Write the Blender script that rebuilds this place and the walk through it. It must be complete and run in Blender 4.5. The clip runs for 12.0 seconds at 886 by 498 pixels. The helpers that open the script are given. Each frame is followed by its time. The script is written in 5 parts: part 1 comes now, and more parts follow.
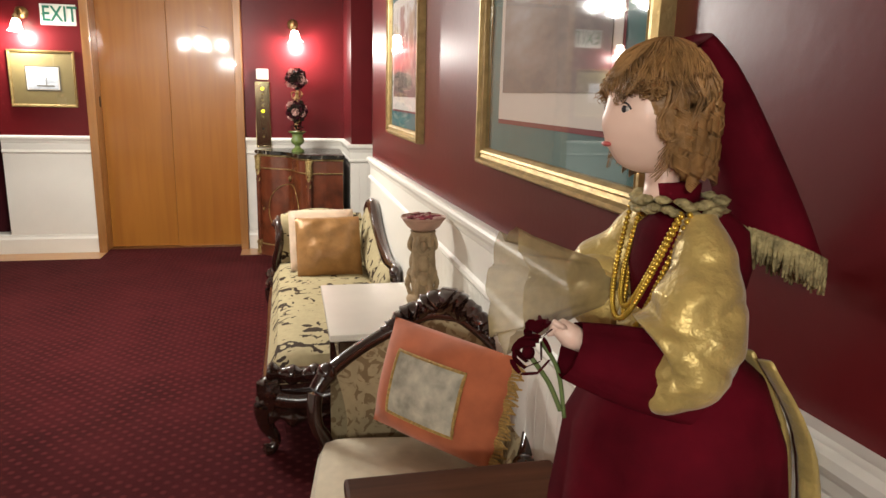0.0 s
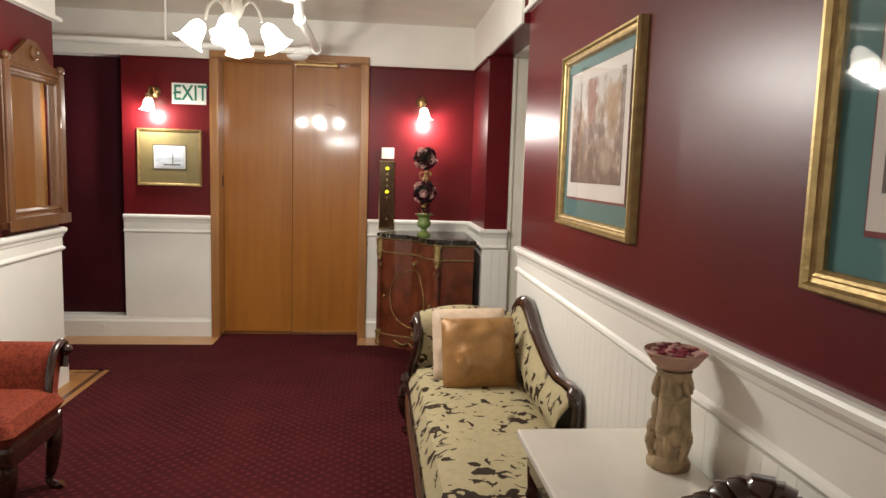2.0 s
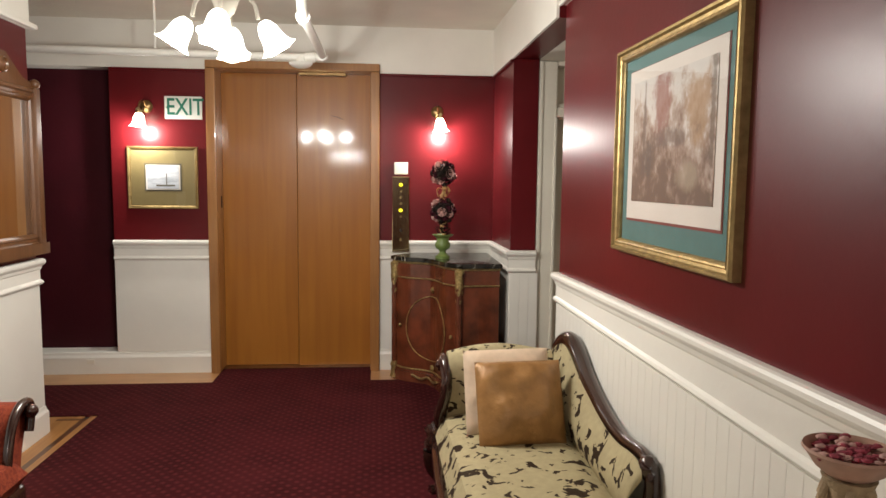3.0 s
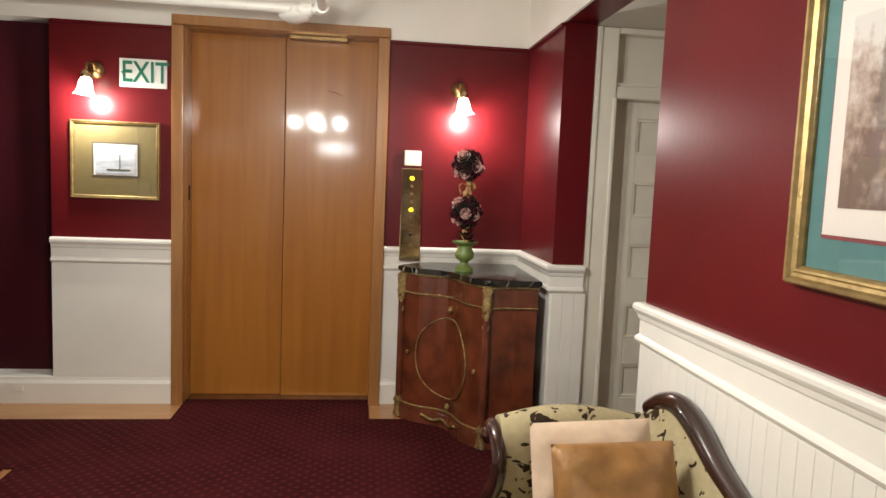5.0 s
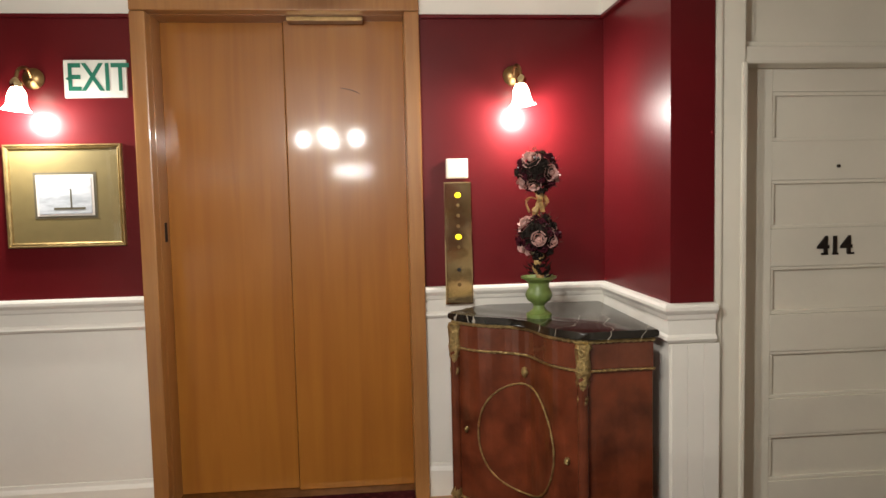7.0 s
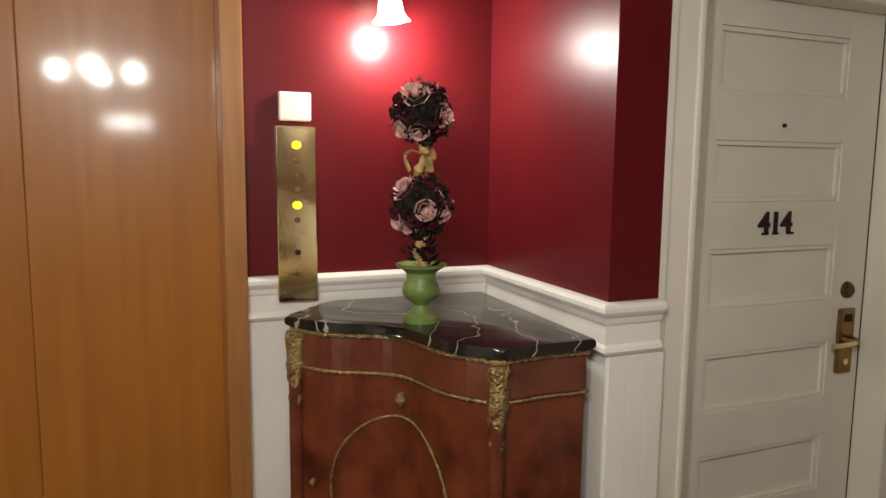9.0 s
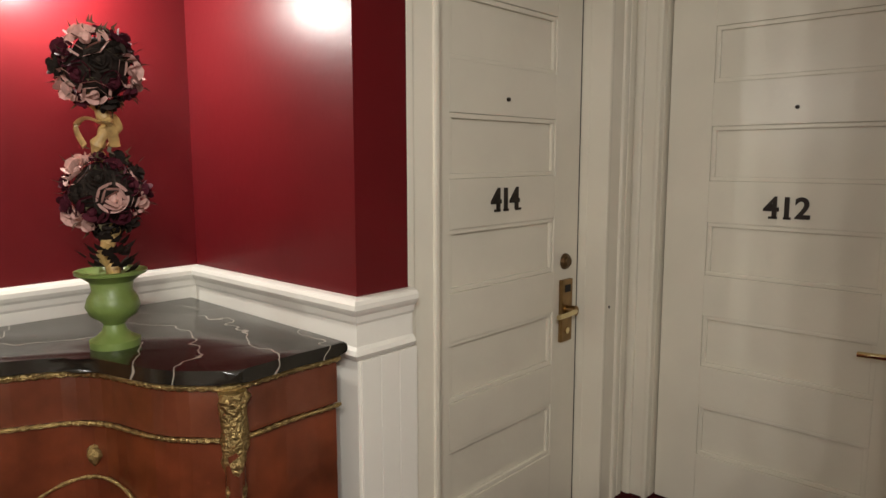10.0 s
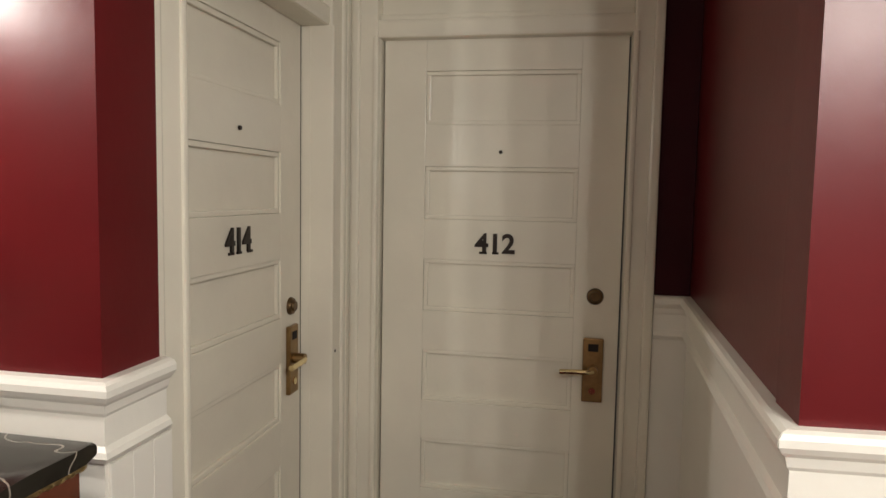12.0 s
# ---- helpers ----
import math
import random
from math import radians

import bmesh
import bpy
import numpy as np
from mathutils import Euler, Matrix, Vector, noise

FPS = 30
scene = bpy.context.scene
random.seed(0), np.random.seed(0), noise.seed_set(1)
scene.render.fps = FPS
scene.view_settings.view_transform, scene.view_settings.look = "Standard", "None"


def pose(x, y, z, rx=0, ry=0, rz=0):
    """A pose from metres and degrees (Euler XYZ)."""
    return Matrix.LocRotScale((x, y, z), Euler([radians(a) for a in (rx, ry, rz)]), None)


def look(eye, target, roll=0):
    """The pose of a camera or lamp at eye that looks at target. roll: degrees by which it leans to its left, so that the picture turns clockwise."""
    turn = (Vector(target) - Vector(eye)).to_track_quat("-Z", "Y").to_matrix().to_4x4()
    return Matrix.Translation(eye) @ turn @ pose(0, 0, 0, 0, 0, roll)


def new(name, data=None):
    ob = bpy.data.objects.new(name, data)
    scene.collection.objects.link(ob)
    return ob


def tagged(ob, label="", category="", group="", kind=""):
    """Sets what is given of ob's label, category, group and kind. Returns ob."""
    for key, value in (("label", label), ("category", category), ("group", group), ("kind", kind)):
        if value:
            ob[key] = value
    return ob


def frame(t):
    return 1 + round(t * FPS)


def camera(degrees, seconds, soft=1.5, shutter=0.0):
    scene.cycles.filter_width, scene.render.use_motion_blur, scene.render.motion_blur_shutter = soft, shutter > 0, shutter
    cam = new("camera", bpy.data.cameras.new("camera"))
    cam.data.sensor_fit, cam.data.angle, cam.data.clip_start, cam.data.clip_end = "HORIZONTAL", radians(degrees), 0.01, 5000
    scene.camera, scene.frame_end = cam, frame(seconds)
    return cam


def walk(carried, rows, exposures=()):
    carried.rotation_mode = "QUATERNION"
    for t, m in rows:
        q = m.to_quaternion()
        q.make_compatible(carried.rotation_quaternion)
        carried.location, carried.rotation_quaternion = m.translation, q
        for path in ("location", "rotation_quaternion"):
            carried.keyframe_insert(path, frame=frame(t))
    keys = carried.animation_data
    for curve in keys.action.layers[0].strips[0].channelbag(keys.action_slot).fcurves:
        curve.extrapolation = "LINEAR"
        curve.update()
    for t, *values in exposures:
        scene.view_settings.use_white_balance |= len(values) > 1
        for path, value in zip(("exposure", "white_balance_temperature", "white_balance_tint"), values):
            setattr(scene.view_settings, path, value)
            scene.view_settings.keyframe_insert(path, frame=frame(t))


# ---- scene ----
cam = camera(65.7, 12.0)
PATH = [
    (0, (0.566, -0.447, 1.42), (1.002, 1.456, 0.986), 1.4),
    (0.5, (0.508, -0.366, 1.443), (0.925, 1.558, 1.089), 1.9),
    (1, (0.438, -0.179, 1.463), (0.738, 1.777, 1.169), 1.8),
    (1.2, (0.422, -0.103, 1.458), (0.691, 1.859, 1.182), 2.2),
    (1.5, (0.388, -0.014, 1.473), (0.609, 1.956, 1.207), 2.6),
    (2, (0.264, 0.195, 1.449), (0.465, 2.172, 1.22), 1.7),
    (2.5, (0.187, 0.446, 1.456), (0.454, 2.415, 1.225), -0.4),
    (3, (0.205, 0.71, 1.472), (0.389, 2.692, 1.278), 0.6),
    (3.5, (0.162, 0.946, 1.434), (0.33, 2.929, 1.236), 1.5),
    (5.5, (0.014, 1.949, 1.435), (0.286, 3.921, 1.242), 1.7),
    (6, (-0.035, 2.198, 1.424), (0.23, 4.172, 1.248), -0.2),
    (6.5, (0.001, 2.49, 1.433), (0.18, 4.477, 1.296), -1.3),
    (8.5, (-0.012, 3.503, 1.385), (0.328, 5.464, 1.188), -0.0),
    (9, (-0.045, 3.705, 1.385), (0.71, 5.541, 1.146), 0.6),
    (9.5, (-0.027, 3.874, 1.36), (1.19, 5.443, 1.115), 0.3),
    (10, (0.046, 4.023, 1.345), (1.509, 5.361, 1.081), -0.1),
    (10.5, (0.124, 4.198, 1.342), (1.835, 5.201, 1.087), -0.1),
    (11, (0.106, 4.297, 1.367), (1.959, 5.012, 1.129), 1.4),
    (11.5, (0.052, 4.395, 1.363), (1.984, 4.877, 1.174), 0.1),
    (12, (0.031, 4.437, 1.356), (1.988, 4.814, 1.194), 1.1),
]
walk(cam, [(t, look(eye, target, roll)) for t, eye, target, roll in PATH], [(0, 0.52), (0.5, 0.17), (1.2, 0.02), (2.5, -0.08), (3.5, -0.13), (5.5, 0.10), (6.4, 0.24), (6.9, 0.10), (8.4, -0.22), (9.3, -0.06), (10.5, 0.03), (11, -0.07), (11.5, 0.06), (12, 0.12)])

# ---- world and lamps ----
world = bpy.data.worlds.new("world")
scene.world = world
world.use_nodes = True
world.node_tree.nodes["Background"].inputs[0].default_value = (0.9, 0.8, 0.7, 1)
world.node_tree.nodes["Background"].inputs[1].default_value = 0.02

LAMP = (1.0, 0.98, 0.92)
CHANDELIER_W, SCONCE_W, SHADE_GLOW, SCONCE_GLOW = 30.0, 23.0, 7.0, 22.0


def bulb(name, place, watts, size=0.03):
    data = bpy.data.lights.new(name, "POINT")
    data.energy, data.color, data.shadow_soft_size = watts, LAMP, size
    ob = new(name, data)
    ob.location = place
    return ob


# ---- materials ----
def mat(name, color, rough=0.5, metal=0.0, vary=0.12, scale=6.0, bump=0.0, bump_scale=60.0, coat=0.0, spec=0.5, sheen=0.0):
    """A painted or plain surface with broad stains and fine grain."""
    m = bpy.data.materials.new(name)
    m.use_nodes = True
    nt = m.node_tree
    b = nt.nodes["Principled BSDF"]
    b.inputs["Roughness"].default_value, b.inputs["Metallic"].default_value = rough, metal
    b.inputs["Coat Weight"].default_value, b.inputs["Specular IOR Level"].default_value = coat, spec
    b.inputs["Sheen Weight"].default_value = sheen
    co = nt.nodes.new("ShaderNodeTexCoord")
    n1 = nt.nodes.new("ShaderNodeTexNoise")
    n1.inputs["Scale"].default_value, n1.inputs["Detail"].default_value = scale, 6
    nt.links.new(co.outputs["Object"], n1.inputs["Vector"])
    ramp = nt.nodes.new("ShaderNodeValToRGB")
    c = Vector(color)
    ramp.color_ramp.elements[0].color = (*(c * (1 - vary)), 1)
    ramp.color_ramp.elements[1].color = (*[min(1, v) for v in c * (1 + vary)], 1)
    ramp.color_ramp.elements[0].position, ramp.color_ramp.elements[1].position = 0.3, 0.7
    nt.links.new(n1.outputs["Fac"], ramp.inputs["Fac"])
    nt.links.new(ramp.outputs["Color"], b.inputs["Base Color"])
    if bump:
        n2 = nt.nodes.new("ShaderNodeTexNoise")
        n2.inputs["Scale"].default_value, n2.inputs["Detail"].default_value = bump_scale, 4
        nt.links.new(co.outputs["Object"], n2.inputs["Vector"])
        bp = nt.nodes.new("ShaderNodeBump")
        bp.inputs["Strength"].default_value, bp.inputs["Distance"].default_value = bump, 0.01
        nt.links.new(n2.outputs["Fac"], bp.inputs["Height"])
        nt.links.new(bp.outputs["Normal"], b.inputs["Normal"])
    return m


def nodes_of(m):
    return m.node_tree, m.node_tree.nodes["Principled BSDF"]


def wood(name, light, dark, rough=0.3, along="Z", scale=1.0, coat=0.3):
    """Straight-grained wood with the grain along one axis."""
    m = mat(name, light, rough, coat=coat)
    nt, b = nodes_of(m)
    co = nt.nodes.new("ShaderNodeTexCoord")
    mp = nt.nodes.new("ShaderNodeMapping")
    mp.inputs["Scale"].default_value = [(1.2 if a == along else 22) * scale for a in "XYZ"]
    nt.links.new(co.outputs["Object"], mp.inputs["Vector"])
    n = nt.nodes.new("ShaderNodeTexNoise")
    n.inputs["Scale"].default_value, n.inputs["Detail"].default_value, n.inputs["Distortion"].default_value = 1.6, 8, 0.6
    nt.links.new(mp.outputs["Vector"], n.inputs["Vector"])
    big = nt.nodes.new("ShaderNodeTexNoise")
    big.inputs["Scale"].default_value = 2.2 * scale
    nt.links.new(co.outputs["Object"], big.inputs["Vector"])
    mix = nt.nodes.new("ShaderNodeMath")
    mix.operation = "MULTIPLY_ADD"
    mix.inputs[1].default_value = 0.6
    half = nt.nodes.new("ShaderNodeMath")
    half.operation = "MULTIPLY"
    half.inputs[1].default_value = 0.4
    nt.links.new(big.outputs["Fac"], half.inputs[0])
    nt.links.new(n.outputs["Fac"], mix.inputs[0])
    nt.links.new(half.outputs[0], mix.inputs[2])
    r = nt.nodes.new("ShaderNodeValToRGB")
    r.color_ramp.elements[0].color, r.color_ramp.elements[1].color = (*dark, 1), (*light, 1)
    r.color_ramp.elements[0].position, r.color_ramp.elements[1].position = 0.35, 0.62
    nt.links.new(mix.outputs[0], r.inputs["Fac"])
    nt.links.new(r.outputs["Color"], b.inputs["Base Color"])
    return m


def emitter(name, color, strength):
    m = bpy.data.materials.new(name)
    m.use_nodes = True
    nt, b = nodes_of(m)
    b.inputs["Base Color"].default_value = (*color, 1)
    b.inputs["Emission Color"].default_value = (*color, 1)
    b.inputs["Emission Strength"].default_value = strength
    b.inputs["Roughness"].default_value = 0.3
    return m


def carpet_material():
    m = mat("carpet", (0.040, 0.0048, 0.0062), 0.95, vary=0.25, scale=3.0, bump=0.35, bump_scale=260, spec=0.08)
    nt, b = nodes_of(m)
    base = b.inputs["Base Color"].links[0].from_socket
    co = nt.nodes.new("ShaderNodeTexCoord")
    mp = nt.nodes.new("ShaderNodeMapping")
    mp.inputs["Rotation"].default_value = (0, 0, radians(45))
    mp.inputs["Scale"].default_value = (1, 1, 0)
    nt.links.new(co.outputs["Object"], mp.inputs["Vector"])
    v = nt.nodes.new("ShaderNodeTexVoronoi")
    v.inputs["Scale"].default_value, v.inputs["Randomness"].default_value = 21, 0.14
    nt.links.new(mp.outputs["Vector"], v.inputs["Vector"])
    r = nt.nodes.new("ShaderNodeValToRGB")
    r.color_ramp.elements[0].position, r.color_ramp.elements[0].color = 0.16, (1, 1, 1, 1)
    r.color_ramp.elements[1].position, r.color_ramp.elements[1].color = 0.32, (0, 0, 0, 1)
    nt.links.new(v.outputs["Distance"], r.inputs["Fac"])
    mx = nt.nodes.new("ShaderNodeMix")
    mx.data_type = "RGBA"
    mx.inputs["B"].default_value = (0.074, 0.0125, 0.0135, 1)
    nt.links.new(r.outputs["Color"], mx.inputs["Factor"])
    nt.links.new(base, mx.inputs["A"])
    nt.links.new(mx.outputs["Result"], b.inputs["Base Color"])
    return m


def blotch(name, ground, ink, scale, low, high, stretch=(1, 1, 1), rough=0.8, distort=1.5, cluster=0.0):
    """Woven cloth with blotched leaf figures."""
    m = mat(name, ground, rough, vary=0.08, scale=40, bump=0.25, bump_scale=500, spec=0.15)
    nt, b = nodes_of(m)
    base = b.inputs["Base Color"].links[0].from_socket
    co = nt.nodes.new("ShaderNodeTexCoord")
    mp = nt.nodes.new("ShaderNodeMapping")
    mp.inputs["Scale"].default_value = stretch
    nt.links.new(co.outputs["Object"], mp.inputs["Vector"])
    n = nt.nodes.new("ShaderNodeTexNoise")
    n.inputs["Scale"].default_value, n.inputs["Detail"].default_value, n.inputs["Distortion"].default_value = scale, 2.5, distort
    nt.links.new(mp.outputs["Vector"], n.inputs["Vector"])
    r = nt.nodes.new("ShaderNodeValToRGB")
    r.color_ramp.elements[0].position, r.color_ramp.elements[0].color = low, (0, 0, 0, 1)
    r.color_ramp.elements[1].position, r.color_ramp.elements[1].color = high, (1, 1, 1, 1)
    fac = n.outputs["Fac"]
    if cluster:
        v = nt.nodes.new("ShaderNodeTexVoronoi")
        v.inputs["Scale"].default_value, v.inputs["Randomness"].default_value = cluster, 0.8
        nt.links.new(mp.outputs["Vector"], v.inputs["Vector"])
        ma = nt.nodes.new("ShaderNodeMath")
        ma.operation, ma.inputs[1].default_value = "MULTIPLY_ADD", -0.30
        up = nt.nodes.new("ShaderNodeMath")
        up.inputs[1].default_value = 0.115
        nt.links.new(v.outputs["Distance"], ma.inputs[0])
        nt.links.new(fac, up.inputs[0])
        nt.links.new(up.outputs[0], ma.inputs[2])
        fac = ma.outputs[0]
    nt.links.new(fac, r.inputs["Fac"])
    mx = nt.nodes.new("ShaderNodeMix")
    mx.data_type = "RGBA"
    mx.inputs["B"].default_value = (*ink, 1)
    nt.links.new(r.outputs["Color"], mx.inputs["Factor"])
    nt.links.new(base, mx.inputs["A"])
    nt.links.new(mx.outputs["Result"], b.inputs["Base Color"])
    return m


def veined_marble(name, ground, vein, scale, width):
    m = mat(name, ground, 0.2, vary=0.35, scale=14, coat=0.1)
    nt, b = nodes_of(m)
    base = b.inputs["Base Color"].links[0].from_socket
    co = nt.nodes.new("ShaderNodeTexCoord")
    w = nt.nodes.new("ShaderNodeTexWave")
    w.inputs["Scale"].default_value, w.inputs["Distortion"].default_value, w.inputs["Detail"].default_value = scale, 14, 4
    w.inputs["Detail Scale"].default_value = 1.2
    nt.links.new(co.outputs["Object"], w.inputs["Vector"])
    r = nt.nodes.new("ShaderNodeValToRGB")
    r.color_ramp.elements[0].position, r.color_ramp.elements[0].color = 1 - width, (0, 0, 0, 1)
    r.color_ramp.elements[1].position, r.color_ramp.elements[1].color = 1.0, (1, 1, 1, 1)
    nt.links.new(w.outputs["Fac"], r.inputs["Fac"])
    mx = nt.nodes.new("ShaderNodeMix")
    mx.data_type = "RGBA"
    mx.inputs["B"].default_value = (*vein, 1)
    nt.links.new(r.outputs["Color"], mx.inputs["Factor"])
    nt.links.new(base, mx.inputs["A"])
    nt.links.new(mx.outputs["Result"], b.inputs["Base Color"])
    return m


def print_material(name, colors, scale, z0, z1, tilt=0.55, stretch=(1, 1, 1), masses=()):
    """A faded printed landscape: ground below, paler sky above, broken up by foliage."""
    m = mat(name, colors[0], 0.7)
    nt, b = nodes_of(m)
    co = nt.nodes.new("ShaderNodeTexCoord")
    mp = nt.nodes.new("ShaderNodeMapping")
    mp.inputs["Scale"].default_value = stretch
    nt.links.new(co.outputs["Object"], mp.inputs["Vector"])
    n = nt.nodes.new("ShaderNodeTexNoise")
    n.inputs["Scale"].default_value, n.inputs["Detail"].default_value, n.inputs["Roughness"].default_value = scale, 9, 0.62
    nt.links.new(mp.outputs["Vector"], n.inputs["Vector"])
    sep = nt.nodes.new("ShaderNodeSeparateXYZ")
    nt.links.new(co.outputs["Object"], sep.inputs[0])
    rng = nt.nodes.new("ShaderNodeMapRange")
    rng.inputs["From Min"].default_value, rng.inputs["From Max"].default_value = z0, z1
    rng.inputs["To Min"].default_value, rng.inputs["To Max"].default_value = -0.16 * tilt, 0.22 * tilt
    nt.links.new(sep.outputs["Z"], rng.inputs["Value"])
    add = nt.nodes.new("ShaderNodeMath")
    nt.links.new(n.outputs["Fac"], add.inputs[0])
    nt.links.new(rng.outputs["Result"], add.inputs[1])
    r = nt.nodes.new("ShaderNodeValToRGB")
    el = r.color_ramp.elements
    el[0].position, el[0].color = 0.36, (*colors[0], 1)
    el[1].position, el[1].color = 0.68, (*colors[-1], 1)
    for i, c in enumerate(colors[1:-1]):
        e = el.new(0.36 + 0.32 * (i + 1) / (len(colors) - 1))
        e.color = (*c, 1)
    nt.links.new(add.outputs[0], r.inputs["Fac"])
    col = r.outputs["Color"]
    for cy, cz, ry, rz, color, strength in masses:
        # one soft, ragged mass of foliage, trunk or rock
        mp = nt.nodes.new("ShaderNodeMapping")
        mp.inputs["Location"].default_value = (0, -cy / ry, -cz / rz)
        mp.inputs["Scale"].default_value = (0, 1 / ry, 1 / rz)
        nt.links.new(co.outputs["Object"], mp.inputs["Vector"])
        ln = nt.nodes.new("ShaderNodeVectorMath")
        ln.operation = "LENGTH"
        nt.links.new(mp.outputs["Vector"], ln.inputs[0])
        rag = nt.nodes.new("ShaderNodeMath")
        rag.operation, rag.inputs[1].default_value = "MULTIPLY_ADD", 2.6
        nt.links.new(n.outputs["Fac"], rag.inputs[0])
        nt.links.new(ln.outputs["Value"], rag.inputs[2])
        edge = nt.nodes.new("ShaderNodeMapRange")
        edge.inputs["From Min"].default_value, edge.inputs["From Max"].default_value = 1.9, 2.4
        edge.inputs["To Min"].default_value, edge.inputs["To Max"].default_value = strength, 0.0
        nt.links.new(rag.outputs[0], edge.inputs["Value"])
        mx = nt.nodes.new("ShaderNodeMix")
        mx.data_type = "RGBA"
        mx.inputs["B"].default_value = (*color, 1)
        nt.links.new(edge.outputs["Result"], mx.inputs["Factor"])
        nt.links.new(col, mx.inputs["A"])
        col = mx.outputs["Result"]
    nt.links.new(col, b.inputs["Base Color"])
    return m


def glass_material():
    m = bpy.data.materials.new("picture_glass")
    m.use_nodes = True
    nt = m.node_tree
    for n in list(nt.nodes):
        nt.nodes.remove(n)
    out, mix = nt.nodes.new("ShaderNodeOutputMaterial"), nt.nodes.new("ShaderNodeMixShader")
    tr, gl, lw = nt.nodes.new("ShaderNodeBsdfTransparent"), nt.nodes.new("ShaderNodeBsdfGlossy"), nt.nodes.new("ShaderNodeLayerWeight")
    gl.inputs["Roughness"].default_value, lw.inputs["Blend"].default_value = 0.03, 0.5
    pw, ad = nt.nodes.new("ShaderNodeMath"), nt.nodes.new("ShaderNodeMath")
    pw.operation, pw.inputs[1].default_value = "POWER", 4.0
    ad.operation, ad.inputs[1].default_value, ad.inputs[2].default_value = "MULTIPLY_ADD", 0.85, 0.07
    nt.links.new(lw.outputs["Facing"], pw.inputs[0])
    nt.links.new(pw.outputs[0], ad.inputs[0])
    nt.links.new(ad.outputs[0], mix.inputs[0])
    nt.links.new(tr.outputs[0], mix.inputs[1])
    nt.links.new(gl.outputs[0], mix.inputs[2])
    nt.links.new(mix.outputs[0], out.inputs["Surface"])
    return m


PRINT_Y, PRINT_Z = 2.80, 1.618
RED = mat("burgundy_gloss_paint", (0.098, 0.0056, 0.0078), 0.34, vary=0.14, scale=1.6, bump=0.035, bump_scale=38, coat=0.0, spec=0.27)
# wall colour darkened so that shade is painted into the alcove and one wall end
SHADED_MAROON = mat("shade_darkened_maroon", (0.040, 0.0025, 0.006), 0.6, vary=0.15, scale=3, bump=0.1, bump_scale=40, spec=0.2)
WHITE = mat("cream_gloss_paint", (0.81, 0.78, 0.71), 0.38, vary=0.04, scale=2.5, bump=0.06, bump_scale=30)
DOOR_WHITE = mat("door_cream_paint", (0.76, 0.715, 0.605), 0.26, vary=0.05, scale=3, bump=0.10, bump_scale=22)
PLASTER = mat("ceiling_plaster", (0.74, 0.71, 0.62), 0.85, vary=0.10, scale=1.4, bump=0.2, bump_scale=35)
CARPET = carpet_material()
OAK = wood("oak_floor", (0.37, 0.175, 0.052), (0.26, 0.115, 0.032), 0.42, along="Y", scale=1.2, coat=0.1)
OAKX = wood("oak_floor_across", (0.46, 0.24, 0.09), (0.34, 0.16, 0.055), 0.32, along="X", scale=1.2)
INLAY = wood("walnut_inlay", (0.12, 0.045, 0.02), (0.07, 0.03, 0.012), 0.35, along="Y")
ELEV = wood("varnished_maple", (0.395, 0.152, 0.0225), (0.310, 0.110, 0.0165), 0.36, along="Z", scale=0.5, coat=0.5)
nodes_of(ELEV)[1].inputs["Coat Roughness"].default_value = 0.09
nodes_of(ELEV)[1].inputs["Specular IOR Level"].default_value = 0.32
CASING_OAK = wood("oak_casing", (0.36, 0.165, 0.050), (0.28, 0.118, 0.035), 0.3, along="Z", scale=1.2)
MIRROR_OAK = wood("carved_oak", (0.15, 0.062, 0.022), (0.085, 0.034, 0.012), 0.35, along="Z", scale=1.5)
DARKWOOD = wood("dark_mahogany", (0.045, 0.016, 0.010), (0.018, 0.008, 0.006), 0.22, along="Y", scale=1.5, coat=0.6)
TABLEWOOD = wood("brown_mahogany", (0.105, 0.037, 0.016), (0.060, 0.021, 0.010), 0.6, along="X", scale=1.0, coat=0.0)
nodes_of(TABLEWOOD)[1].inputs["Specular IOR Level"].default_value = 0.08
BURL = mat("burl_veneer", (0.125, 0.029, 0.011), 0.28, vary=0.50, scale=9, coat=0.25)
BURL_DARK = mat("kingwood_veneer", (0.13, 0.035, 0.016), 0.26, vary=0.3, scale=9, coat=0.5)
BRASS = mat("polished_brass", (0.80, 0.66, 0.38), 0.10, metal=1.0, vary=0.12, scale=8, bump=0.05, bump_scale=14)
OLD_BRASS = mat("aged_brass", (0.28, 0.18, 0.08), 0.35, metal=1.0, vary=0.25, scale=20)
DARK_BRASS = mat("tarnished_brass", (0.12, 0.075, 0.035), 0.4, metal=0.8, vary=0.3, scale=40)
ORMOLU = mat("gilt_mount", (0.40, 0.29, 0.12), 0.38, metal=0.9, vary=0.4, scale=60, bump=0.9, bump_scale=120)
GILT = mat("gilt_frame", (0.38, 0.27, 0.115), 0.45, metal=0.85, vary=0.22, scale=30, bump=0.15, bump_scale=90)
IRON = mat("dark_iron", (0.03, 0.022, 0.018), 0.4, metal=0.6, vary=0.2)
BLACK_MARBLE = veined_marble("black_marble", (0.014, 0.012, 0.009), (0.38, 0.34, 0.28), 2.0, 0.0022)
WHITE_MARBLE = mat("white_marble", (0.80, 0.76, 0.67), 0.22, vary=0.05, scale=5, coat=0.1)
TOILE = blotch("leaf_brocade", (0.40, 0.335, 0.195), (0.028, 0.015, 0.007), 13, 0.545, 0.565, (1, 1.1, 1), 0.75, 1.3, 9.5)
BROCADE = blotch("gold_brocade", (0.42, 0.34, 0.20), (0.24, 0.17, 0.09), 24, 0.52, 0.58)
